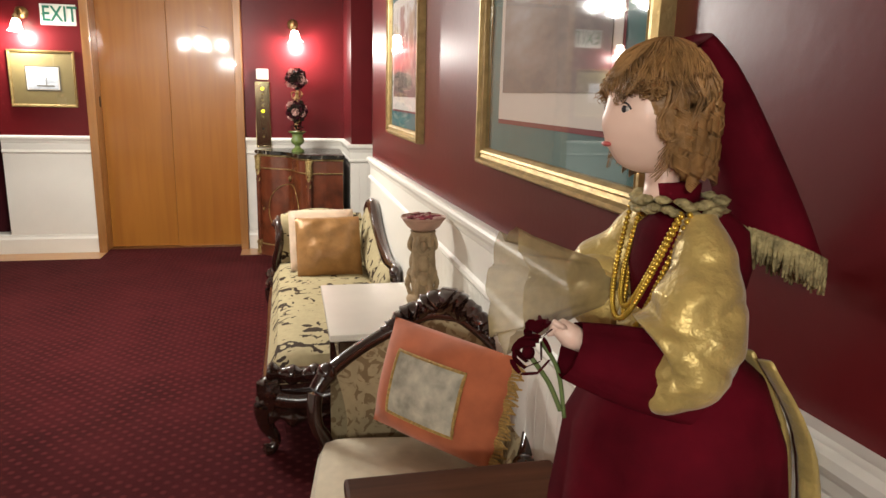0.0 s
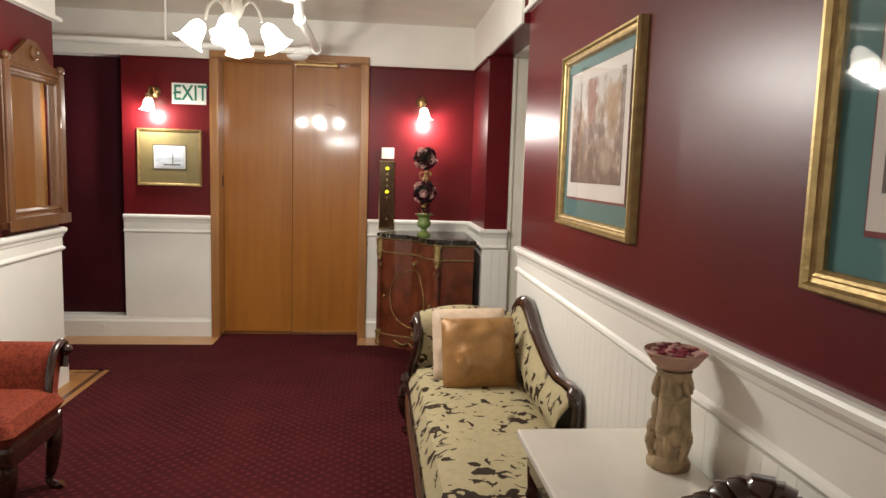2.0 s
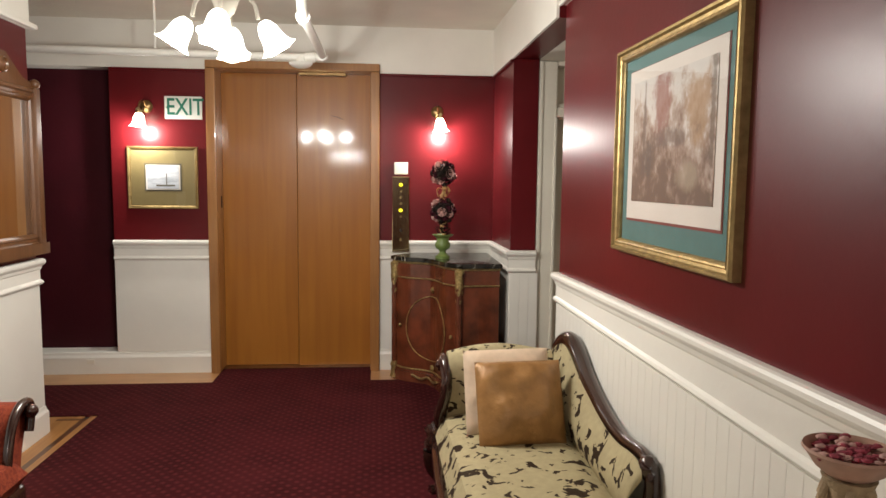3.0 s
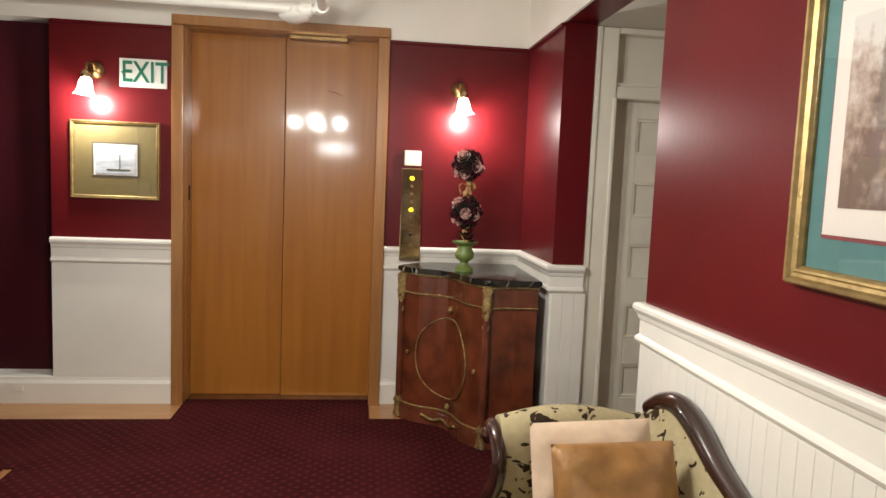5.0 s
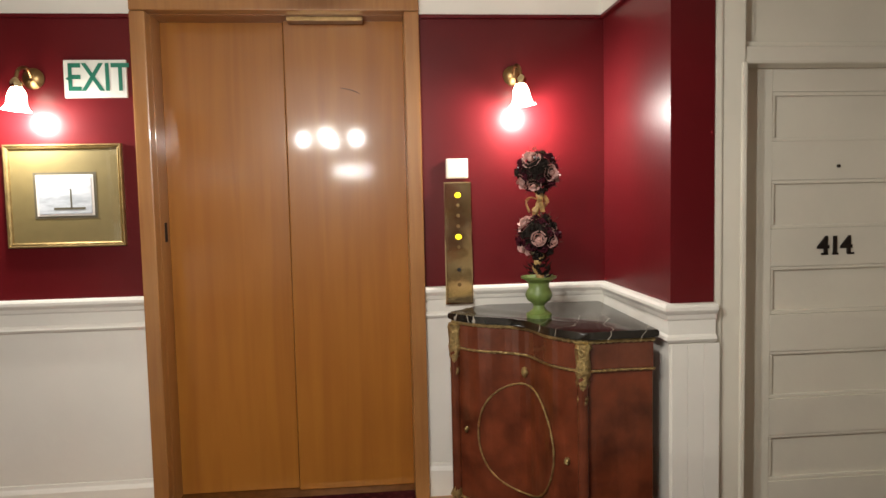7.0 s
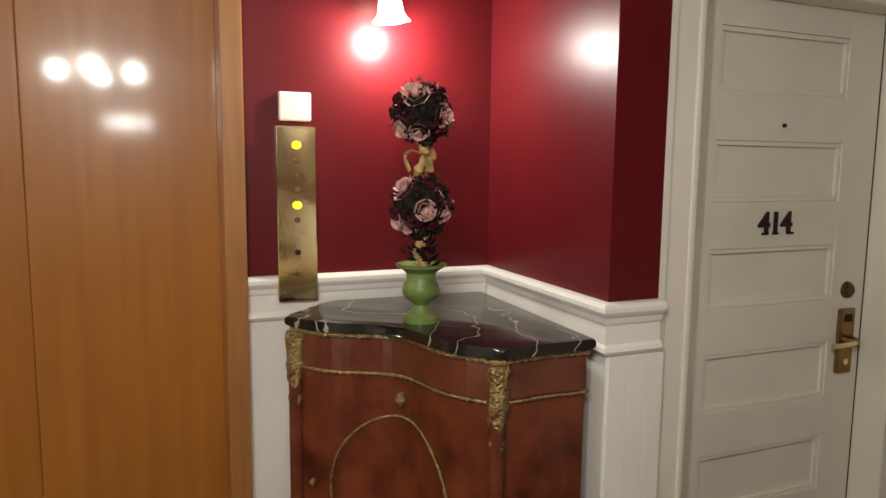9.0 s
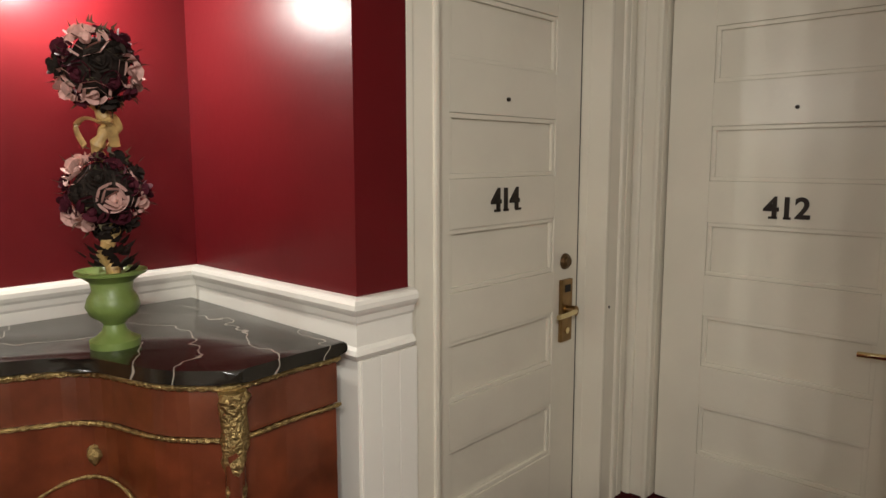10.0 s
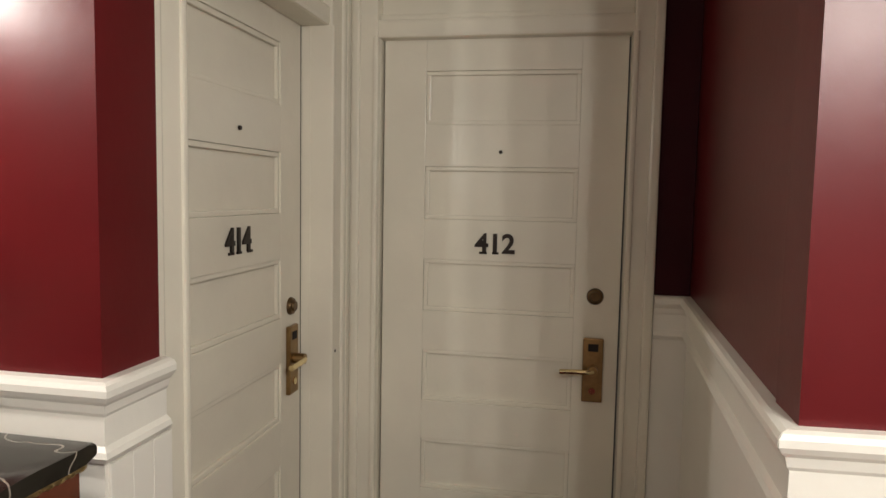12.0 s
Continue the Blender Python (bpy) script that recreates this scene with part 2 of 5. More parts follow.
SEAT_CREAM = mat("cream_seat_cloth", (0.62, 0.53, 0.38), 0.8, vary=0.08, scale=25, bump=0.25, bump_scale=420, sheen=0.2)
SATIN = mat("bronze_satin", (0.31, 0.155, 0.050), 0.40, vary=0.20, scale=16, bump=0.5, bump_scale=22, metal=0.2)
SATIN_CREAM = mat("cream_satin", (0.66, 0.50, 0.36), 0.4, vary=0.1, scale=20)
VELVET_ORANGE = mat("orange_velvet", (0.50, 0.135, 0.055), 0.85, vary=0.18, scale=14, sheen=0.2)
LINEN = mat("printed_linen", (0.50, 0.46, 0.36), 0.85, vary=0.35, scale=26)
GOLD_FRINGE = mat("gold_fringe", (0.55, 0.34, 0.10), 0.6, vary=0.3, scale=120, bump=0.8, bump_scale=300)
RED_CLOTH = blotch("red_diamond_cloth", (0.235, 0.044, 0.020), (0.15, 0.024, 0.013), 60, 0.48, 0.56)
STONE = mat("cast_stone", (0.35, 0.25, 0.14), 0.8, vary=0.3, scale=22, bump=0.8, bump_scale=60)
PETAL = mat("dried_petals", (0.26, 0.035, 0.055), 0.8, vary=0.6, scale=60)
GREEN_GLAZE = mat("green_glaze", (0.15, 0.215, 0.055), 0.4, vary=0.15, scale=14, bump=0.15, bump_scale=60)
PLASTIC = mat("cream_plastic", (0.80, 0.76, 0.66), 0.4, vary=0.03)
SIGN_WHITE = mat("sign_white", (0.72, 0.72, 0.66), 0.35, vary=0.03)
SIGN_GREEN = mat("sign_green", (0.012, 0.16, 0.10), 0.4, vary=0.1)
MAT_TEAL = mat("teal_mat_board", (0.075, 0.19, 0.185), 0.8, vary=0.05, scale=20)
MAT_OLIVE = mat("gold_mat_board", (0.21, 0.16, 0.065), 0.45, metal=0.15, vary=0.06, scale=20)
MAT_DARK = mat("dark_mat_board", (0.10, 0.085, 0.05), 0.7, vary=0.06)
MAT_CREAM = mat("cream_mat_board", (0.72, 0.66, 0.60), 0.85, vary=0.03)
MAT_RED = mat("red_mat_edge", (0.22, 0.05, 0.05), 0.8, vary=0.03)
PRINT_WOOD = print_material("woodland_print", [(0.15, 0.095, 0.07), (0.29, 0.20, 0.155), (0.46, 0.37, 0.31), (0.62, 0.58, 0.54)], 15.0, 1.46, 1.84, 1.0, (1, 1.0, 0.8), [
    (PRINT_Y + 0.07, PRINT_Z + 0.12, 0.075, 0.12, (0.30, 0.13, 0.11), 0.75), (PRINT_Y - 0.19, PRINT_Z + 0.06, 0.075, 0.13, (0.42, 0.27, 0.15), 0.7),
    (PRINT_Y + 0.20, PRINT_Z + 0.06, 0.014, 0.20, (0.13, 0.09, 0.075), 0.75), (PRINT_Y - 0.285, PRINT_Z + 0.02, 0.018, 0.26, (0.12, 0.085, 0.06), 0.7),
    (PRINT_Y - 0.02, PRINT_Z + 0.0, 0.16, 0.035, (0.13, 0.10, 0.09), 0.6), (PRINT_Y + 0.16, PRINT_Z - 0.07, 0.03, 0.06, (0.10, 0.08, 0.07), 0.6),
    (PRINT_Y - 0.14, PRINT_Z - 0.12, 0.08, 0.05, (0.40, 0.33, 0.24), 0.6)])
PRINT_HEATH = print_material("moorland_print", [(0.13, 0.10, 0.085), (0.21, 0.165, 0.14), (0.28, 0.24, 0.215), (0.36, 0.335, 0.33)], 4.0, 1.45, 1.90, 1.0, (1, 0.6, 1.6))
PRINT_SEA = print_material("seascape_print", [(0.36, 0.38, 0.41), (0.52, 0.54, 0.57), (0.64, 0.65, 0.66)], 16.0, 1.40, 1.57, 0.7, (0.5, 1, 2.4))
GLASS = glass_material()
MIRROR = mat("mirror_silver", (0.86, 0.86, 0.84), 0.02, metal=1.0, vary=0.01)
BLACK = mat("near_black", (0.012, 0.008, 0.007), 0.8, vary=0.1)
SHADE = emitter("lit_shade_glass", (1.0, 0.93, 0.80), SHADE_GLOW)
SCONCE_SHADE = emitter("lit_sconce_glass", (1.0, 0.90, 0.76), SCONCE_GLOW)
LIT_BUTTON = emitter("lit_button", (1.0, 0.80, 0.02), 1.6)
PIPE = mat("white_pipe_paint", (0.72, 0.70, 0.64), 0.4, vary=0.06)


# ---- mesh helpers ----
def root(name, place, label, category, group="", kind=""):
    ob = new(name)
    ob.empty_display_size = 0.05
    ob.location = place
    return tagged(ob, label, category, group, kind)


def finish(name, bm, materials, smooth=False):
    me = bpy.data.meshes.new(name)
    bmesh.ops.recalc_face_normals(bm, faces=bm.faces)
    bm.to_mesh(me)
    bm.free()
    for m in materials if isinstance(materials, (list, tuple)) else [materials]:
        me.materials.append(m)
    if smooth:
        me.polygons.foreach_set("use_smooth", [True] * len(me.polygons))
        me.set_sharp_from_angle(angle=radians(42))
    return me


def part(name, bm, material, parent, label="", smooth=False):
    """One mesh under a thing or part; its geometry is given in world metres."""
    ob = new(name, finish(name, bm, material, smooth))
    if parent:
        ob.parent = parent
        bpy.context.view_layer.update()
        ob.matrix_parent_inverse = parent.matrix_world.inverted()
    return tagged(ob, label)


def solid(name, bm, material, label, category, kind="", smooth=False, group=""):
    return tagged(new(name, finish(name, bm, material, smooth)), label, category, group, kind)


def box(bm, lo, hi, bevel=0.0, m=None):
    vs = bmesh.ops.create_cube(bm, size=1.0)["verts"]
    for v in vs:
        v.co = Vector([lo[i] + (v.co[i] + 0.5) * (hi[i] - lo[i]) for i in range(3)])
        if m:
            v.co = m @ v.co
    if bevel:
        es = {e for v in vs for e in v.link_edges}
        bmesh.ops.bevel(bm, geom=list(es), offset=bevel, segments=2, affect="EDGES", profile=0.6)
    return vs


def boxes(*ranges, bevel=0.0):
    bm = bmesh.new()
    for lo, hi in ranges:
        box(bm, lo, hi, bevel)
    return bm


def prism(bm, outline, z0, z1, bevel=0.0):
    """An upright prism over an outline of (x, y)."""
    low = [bm.verts.new((x, y, z0)) for x, y in outline]
    top = [bm.verts.new((x, y, z1)) for x, y in outline]
    n = len(outline)
    faces = [bm.faces.new(low[::-1]), bm.faces.new(top)]
    for i in range(n):
        faces.append(bm.faces.new((low[i], low[(i + 1) % n], top[(i + 1) % n], top[i])))
    if bevel:
        es = list(faces[1].edges) + list(faces[0].edges)
        bmesh.ops.bevel(bm, geom=es, offset=bevel, segments=3, affect="EDGES", profile=0.5)


def lathe(bm, profile, m=None, seg=24, wob=None):
    """Turned shape from (radius, height) pairs about z."""
    rings = []
    for r, z in profile:
        ring = []
        for k in range(seg):
            a = 2 * math.pi * k / seg
            rr = r * (wob(a, z) if wob else 1)
            p = Vector((rr * math.cos(a), rr * math.sin(a), z))
            ring.append(bm.verts.new(m @ p if m else p))
        rings.append(ring)
    for a, b in zip(rings, rings[1:]):
        for k in range(seg):
            bm.faces.new((a[k], a[(k + 1) % seg], b[(k + 1) % seg], b[k]))
    for ring in (rings[0], rings[-1]):
        bm.faces.new(ring)


def sweep(bm, points, radii, seg=10, close=True, flat=1.0):
    """A round bar along points, with a radius at each."""
    pts = [Vector(p) for p in points]
    if not isinstance(radii, (list, tuple)):
        radii = [radii] * len(pts)
    rings, up = [], Vector((0.13, 0.21, 0.97)).normalized()
    for i, p in enumerate(pts):
        d = (pts[min(i + 1, len(pts) - 1)] - pts[max(i - 1, 0)]).normalized()
        if abs(d.dot(up)) > 0.98:
            up = Vector((1, 0.1, 0)).normalized()
        a = d.cross(up).normalized()
        b = a.cross(d).normalized()
        rings.append([bm.verts.new(p + radii[i] * (math.cos(t) * a + flat * math.sin(t) * b)) for t in [2 * math.pi * k / seg for k in range(seg)]])
    for r0, r1 in zip(rings, rings[1:]):
        for k in range(seg):
            bm.faces.new((r0[k], r0[(k + 1) % seg], r1[(k + 1) % seg], r1[k]))
    if close:
        bm.faces.new(rings[0][::-1]), bm.faces.new(rings[-1])


def spline(points, n=8):
    """Catmull-Rom through points."""
    p = [Vector(points[0])] + [Vector(q) for q in points] + [Vector(points[-1])]
    out = []
    for i in range(1, len(p) - 2):
        for k in range(n):
            t = k / n
            out.append(0.5 * ((2 * p[i]) + (p[i + 1] - p[i - 1]) * t + (2 * p[i - 1] - 5 * p[i] + 4 * p[i + 1] - p[i + 2]) * t * t + (3 * p[i] - p[i - 1] - 3 * p[i + 1] + p[i + 2]) * t ** 3))
    return out + [p[-2]]


def pad(bm, m, w, d, h, n=14, power=2.6, crown=1.0, wrinkle=0.0):
    """A stuffed cushion: w by d, h thick, about the pose m."""
    rows = []
    for side in (1, -1):
        grid = []
        for i in range(n + 1):
            row = []
            for j in range(n + 1):
                u, v = 2 * i / n - 1, 2 * j / n - 1
                bulge = max(0.0, (1 - abs(u) ** power) * (1 - abs(v) ** power)) ** (0.5 if power > 5 else 0.72)
                pinch = 1 - 0.05 * (1 - bulge)
                q = Vector((u * w / 2 * pinch, v * d / 2 * pinch, side * h / 2 * bulge * crown))
                if wrinkle:
                    q += wrinkle * bulge * noise.noise_vector(m @ q * 9)
                row.append(bm.verts.new(m @ q))
            grid.append(row)
        rows.append(grid)
        for i in range(n):
            for j in range(n):
                bm.faces.new((grid[i][j], grid[i + 1][j], grid[i + 1][j + 1], grid[i][j + 1]))
    bmesh.ops.remove_doubles(bm, verts=bm.verts, dist=0.0005)


def ball(bm, place, r, seg=12, squash=(1, 1, 1), rough=0.0, turn=None):
    vs = bmesh.ops.create_uvsphere(bm, u_segments=seg, v_segments=max(6, seg * 2 // 3), radius=1.0)["verts"]
    for v in vs:
        q = Vector([v.co[i] * r * squash[i] for i in range(3)])
        if rough:
            q *= 1 + rough * noise.noise(v.co * 2.5 + Vector(place) * 7)
        v.co = Vector(place) + (turn @ q if turn else q)
    return vs


def words(text, size, material, m, parent, name, depth=0.002, weight=0.0, label=""):
    """Raised lettering in the built-in font, centred on the pose m."""
    cu = bpy.data.curves.new("text", "FONT")
    cu.body, cu.size, cu.extrude, cu.offset, cu.align_x, cu.align_y = text, size, depth, weight, "CENTER", "CENTER"
    tmp = bpy.data.objects.new("text", cu)
    me = bpy.data.meshes.new_from_object(tmp)
    bpy.data.objects.remove(tmp)
    bpy.data.curves.remove(cu)
    me.transform(m)
    me.materials.clear()
    me.materials.append(material)
    ob = new(name, me)
    if parent:
        ob.parent = parent
        bpy.context.view_layer.update()
        ob.matrix_parent_inverse = parent.matrix_world.inverted()
    return tagged(ob, label)

# ---- structure ----
CEIL, FRIEZE, RAIL = 2.62, 2.28, 1.02


def structure(name, bm, material, label, category="wall", smooth=False):
    return solid(name, bm, material, label, category, "structure", smooth)


structure("floor", boxes(((-4.2, -7.7, -0.1), (2.7, 6.4, 0.0))), BLACK, "plain subfloor under carpet and oak margins", "floor")
structure("carpet", boxes(((-1.53, -7.6, 0.0), (1.13, 5.69, 0.012)), ((-1.0, 5.69, 0.0), (0.14, 6.16, 0.012)), ((1.13, 4.0, 0.0), (2.6, 5.4, 0.012)), ((-4.0, 5.02, 0.0), (-1.53, 5.69, 0.012))), CARPET, "burgundy carpet with a small pink dot pattern", "carpet")
structure("ceiling", boxes(((-4.2, -7.7, CEIL), (1.25, 6.2, CEIL + 0.1)), ((1.25, 3.8, FRIEZE), (2.7, 5.5, FRIEZE + 0.1))), PLASTER, "stained cream plaster ceiling", "ceiling")
structure("wall_right", boxes(((1.115, -7.6, 0), (1.235, 4.10, CEIL))), RED, "glossy burgundy painted lobby wall")
bm = bmesh.new()
prism(bm, [(1.235, 3.95), (2.60, 3.87), (2.60, 4.037), (1.235, 4.0949)], 0, CEIL)
structure("wall_return", bm, RED, "burgundy return wall beside a door")
structure("wall_nook", boxes(((1.08, 5.245, 0), (1.25, 6.12, FRIEZE)), ((1.08, 4.10, FRIEZE), (1.25, 6.12, CEIL))), RED, "glossy burgundy wall beside the cabinet")
structure("wall_door_414", boxes(((1.25, 5.30, 0), (1.345, 5.42, FRIEZE)), ((2.315, 5.30, 0), (2.62, 5.42, FRIEZE)), ((1.345, 5.345, 2.246), (2.315, 5.42, FRIEZE))), RED, "burgundy wall round a white door")
structure("wall_door_412", boxes(((2.48, 5.18, 0), (2.60, 5.30, FRIEZE)), ((2.48, 4.1655, 0), (2.60, 4.24, FRIEZE)), ((2.535, 4.24, 2.246), (2.60, 5.18, FRIEZE))), RED, "burgundy wall round a white door")
# this end and the alcove wall carry their shade in the colour
structure("wall_end_412", boxes(((2.48, 4.045, 0), (2.60, 4.165, FRIEZE))), SHADED_MAROON, "narrow wall end beside a white door, maroon darkened for shade")
structure("wall_lift", boxes(((-1.76, 6.0, 0), (-1.02, 6.12, CEIL)), ((0.155, 6.0, 0), (1.08, 6.12, CEIL)), ((-1.02, 6.0, 2.32), (0.155, 6.12, CEIL))), RED, "glossy burgundy wall round the lift")
structure("wall_alcove", boxes(((-4.1, 6.15, 0), (-1.72, 6.27, CEIL))), SHADED_MAROON, "alcove wall above a cream ledge, maroon darkened for shade")
structure("wall_left", boxes(((-1.84, -7.6, 0), (-1.72, 4.74, CEIL))), RED, "glossy burgundy painted lobby wall")
structure("wall_back", boxes(((-1.87, -7.72, 0), (1.25, -7.6, CEIL))), RED, "plain burgundy wall closing the lobby")
structure("wall_corridor", boxes(((-4.1, 4.62, 0), (-1.84, 4.74, CEIL))), RED, "plain burgundy corridor wall")
structure("wall_corridor_end", boxes(((-4.2, 4.62, 0), (-4.1, 6.27, CEIL))), RED, "plain burgundy corridor end")
structure("wall_lift_shaft", boxes(((-1.1, 6.30, 0), (0.3, 6.36, 2.5)), ((-1.1, 6.12, 0), (-1.0, 6.30, 2.5)), ((0.2, 6.12, 0), (0.3, 6.30, 2.5))), BLACK, "dark wall behind the lift doors")

structure("corner_boards", boxes(((2.408, 5.252, 0), (2.445, 5.299, FRIEZE - 0.002)), ((2.445, 5.259, 0), (2.479, 5.299, FRIEZE - 0.002)), bevel=0.006), DOOR_WHITE, "cream boards filling the corner between two doors", "trim")
structure("alcove_ledge", boxes(((-4.1, 6.0, 0.0), (-1.76, 6.15, 0.172)), bevel=0.006), WHITE, "cream ledge at the foot of a dark alcove", "ledge")
# white frieze above the burgundy, with a thin lip
FRIEZES = {
    "lift_left": ((-1.75, 5.985, FRIEZE), (-1.07, 6.0, CEIL)), "lift_right": ((0.206, 5.985, FRIEZE), (1.065, 6.0, CEIL)), "lift_head": ((-1.07, 5.985, 2.345), (0.206, 6.0, CEIL)),
    "alcove": ((-4.1, 5.985, FRIEZE), (-1.75, 6.15, CEIL)), "nook": ((1.065, 4.10, FRIEZE), (1.08, 6.0, CEIL)), "right": ((1.10, -7.6, 2.34), (1.115, 4.10, CEIL)),
    "left": ((-1.72, -7.6, FRIEZE), (-1.705, 4.74, CEIL)), "left_end": ((-1.84, 4.74, FRIEZE), (-1.705, 4.755, CEIL))}
for side, ends in FRIEZES.items():
    structure("frieze_" + side, boxes(ends), WHITE, "cream painted frieze below the ceiling", "trim")
structure("cove_moulding", boxes(((-1.705, -7.6, 2.50), (-1.65, 4.80, 2.56)), ((-1.705, -7.6, 2.56), (-1.61, 4.84, 2.615)), ((-1.705, -7.6, 2.28), (-1.67, 4.78, 2.31)), ((1.075, -7.6, 2.335), (1.10, 4.11, 2.36)), bevel=0.012), WHITE, "cream plaster cove moulding", "trim")
structure("picture_rail", boxes(((-1.74, 5.978, 2.262), (-1.068, 5.999, 2.279)), ((0.207, 5.978, 2.262), (1.06, 5.999, 2.279)), ((1.058, 5.245, 2.262), (1.079, 5.99, 2.279)), bevel=0.005), RED, "thin glossy burgundy picture rail", "trim")


def run_of(name, a, b, out, profile, material, label, category="trim", miter=(0, 0), rise=0.0):
    """A straight moulding from a to b; profile of (outward, height) pairs; miter: 1 round an outer corner, -1 into an inner one."""
    bm = bmesh.new()
    a, b, o = Vector((*a, 0)), Vector((*b, 0)), Vector((*out, 0))
    along = (b - a).normalized()
    rings = [[bm.verts.new(p + o * q + along * (q * k) + Vector((0, 0, z + (lift if z > 0.93 else 0)))) for q, z in profile] for p, k, lift in ((a, -miter[0], rise), (b, miter[1], 0))]
    n = len(profile)
    for k in range(n):
        bm.faces.new((rings[0][k], rings[0][(k + 1) % n], rings[1][(k + 1) % n], rings[1][k]))
    bm.faces.new(rings[0][::-1]), bm.faces.new(rings[1])
    return structure(name, bm, material, label, category)


RAIL_P = [(0, 0.868), (0.010, 0.868), (0.020, 0.874), (0.026, 0.884), (0.022, 0.894), (0.013, 0.902), (0.013, 0.955), (0.018, 0.962), (0.022, 0.978), (0.030, 0.986), (0.036, 0.996), (0.036, 1.008), (0.031, 1.016), (0.022, 1.02), (0, 1.02)]
BASE_P = [(0, 0), (0.022, 0), (0.022, 0.130), (0.017, 0.142), (0.013, 0.150), (0.011, 0.166), (0, 0.17)]
PANEL_P = [(0, 0.17), (0.008, 0.17), (0.008, 0.868), (0, 0.868)]
SIDES = {
    "right": ((1.115, -7.6), (1.115, 4.10), (-1, 0), (0, 1)), "return": ((1.115, 4.10), (2.478, 4.042), (0.0425, 0.9991), (1, 0)), "end_412": ((2.48, 4.047), (2.48, 4.163), (-1, 0), (0, 0)), "nook": ((1.08, 5.245), (1.08, 6.0), (-1, 0), (1, -1)),
    "nook_front": ((1.08, 5.245), (1.252, 5.245), (0, -1), (1, 0)), "lift_right": ((0.206, 6.0), (1.08, 6.0), (0, -1), (0, -1)), "lift_left": ((-1.76, 6.0), (-1.068, 6.0), (0, -1), (0, 0)),
    "left": ((-1.72, -7.6), (-1.72, 4.74), (1, 0), (0, 1)), "left_end": ((-1.84, 4.74), (-1.72, 4.74), (0, 1), (0, 1)), "alcove": ((-4.1, 6.0), (-1.76, 6.0), (0, -1), (0, 0)),
}
for side, (a, b, out, miter) in SIDES.items():
    if side != "alcove":
        run_of("chair_rail_" + side, a, b, out, RAIL_P, WHITE, "cream painted chair rail with a moulded cap", "chair rail", miter, 0.21 if side == "right" else 0.0)
        run_of("wainscot_" + side, a, b, out, PANEL_P, WHITE, "cream painted wainscot panel below the chair rail", "wainscot", miter)
    run_of("baseboard_" + side, a, b, out, BASE_P, WHITE, "cream painted baseboard", "baseboard", miter)

# oak margins round the carpet
bm = boxes(((-1.75, -7.6, 0), (-1.61, 5.02, 0.006)), ((-1.575, -7.6, 0), (-1.53, 5.02, 0.006)))
structure("oak_margin_left", bm, OAK, "varnished oak floor margin beside the carpet", "floor margin")
structure("oak_inlay_left", boxes(((-1.61, -7.6, 0), (-1.575, 4.95, 0.006)), ((-1.75, 4.95, 0.0), (-1.575, 4.972, 0.0075))), INLAY, "dark inlay line in the oak margin", "floor inlay")
structure("oak_margin_lift_left", boxes(((-4.0, 5.69, 0), (-1.0, 6.0, 0.006))), OAKX, "varnished oak floor strip under the wainscot", "floor margin")
structure("oak_margin_lift_right", boxes(((0.14, 5.69, 0), (1.13, 6.0, 0.006))), OAKX, "varnished oak floor strip under the wainscot", "floor margin")
structure("oak_margin_corridor", boxes(((-4.0, 4.74, 0), (-1.75, 5.02, 0.006))), OAKX, "varnished oak floor strip along the corridor", "floor margin")

outlet = root("outlet_plate", (-1.95, 5.978, 0.10), "small beige outlet plate on the baseboard", "outlet")
part("cover", boxes(((-1.98, 5.972, 0.085), (-1.925, 5.9775, 0.118)), bevel=0.002), PLASTIC, outlet)

# ---- lift ----
lift = root("elevator_door", (-0.4, 6.0, 0), "closed two-leaf varnished maple lift door in an oak casing", "elevator door", kind="structure")
for nm, lo, hi in (("casing_left", (-1.066, 5.945, 0), (-0.998, 6.02, 2.283)), ("casing_right", (0.135, 5.945, 0), (0.203, 6.02, 2.283)), ("casing_head", (-1.066, 5.944, 2.285), (0.203, 6.02, 2.342))):
    part(nm, boxes((lo, hi), bevel=0.006), CASING_OAK, lift)
part("jamb_left", boxes(((-1.038, 6.02, 0), (-0.998, 6.20, 2.32)), bevel=0.003), CASING_OAK, lift)
part("jamb_right", boxes(((0.135, 6.02, 0), (0.175, 6.20, 2.32)), bevel=0.003), CASING_OAK, lift)
part("jamb_head", boxes(((-0.998, 6.02, 2.283), (0.135, 6.20, 2.32)), bevel=0.003), CASING_OAK, lift)
part("door_leaf", boxes(((-1.0, 6.155, 0.014), (-0.433, 6.185, 2.30)), bevel=0.004), ELEV, lift)
part("door_leaf", boxes(((-0.428, 6.125, 0.014), (0.137, 6.155, 2.30)), bevel=0.004), ELEV, lift)
part("sill", boxes(((-0.998, 6.05, 0.0), (0.135, 6.20, 0.0135))), OLD_BRASS, lift, "worn metal lift sill")
part("door_track", boxes(((-0.40, 6.03, 2.262), (-0.05, 6.10, 2.282)), bevel=0.003), OLD_BRASS, lift, "worn metal strip under the lift head")
bm = bmesh.new()
sweep(bm, spline([(-0.17, 6.1245, 1.972), (-0.13, 6.1245, 1.965), (-0.10, 6.1245, 1.955), (-0.075, 6.1245, 1.943)], 4), [0.0012 + 0.002 * math.sin(math.pi * k / 12) for k in range(13)], 6, flat=0.5)
part("scuff", bm, BLACK, lift, "dark scuff marks")
part("keyhole_plate", boxes(((-0.9985, 6.08, 1.26), (-0.995, 6.11, 1.35))), BLACK, lift)

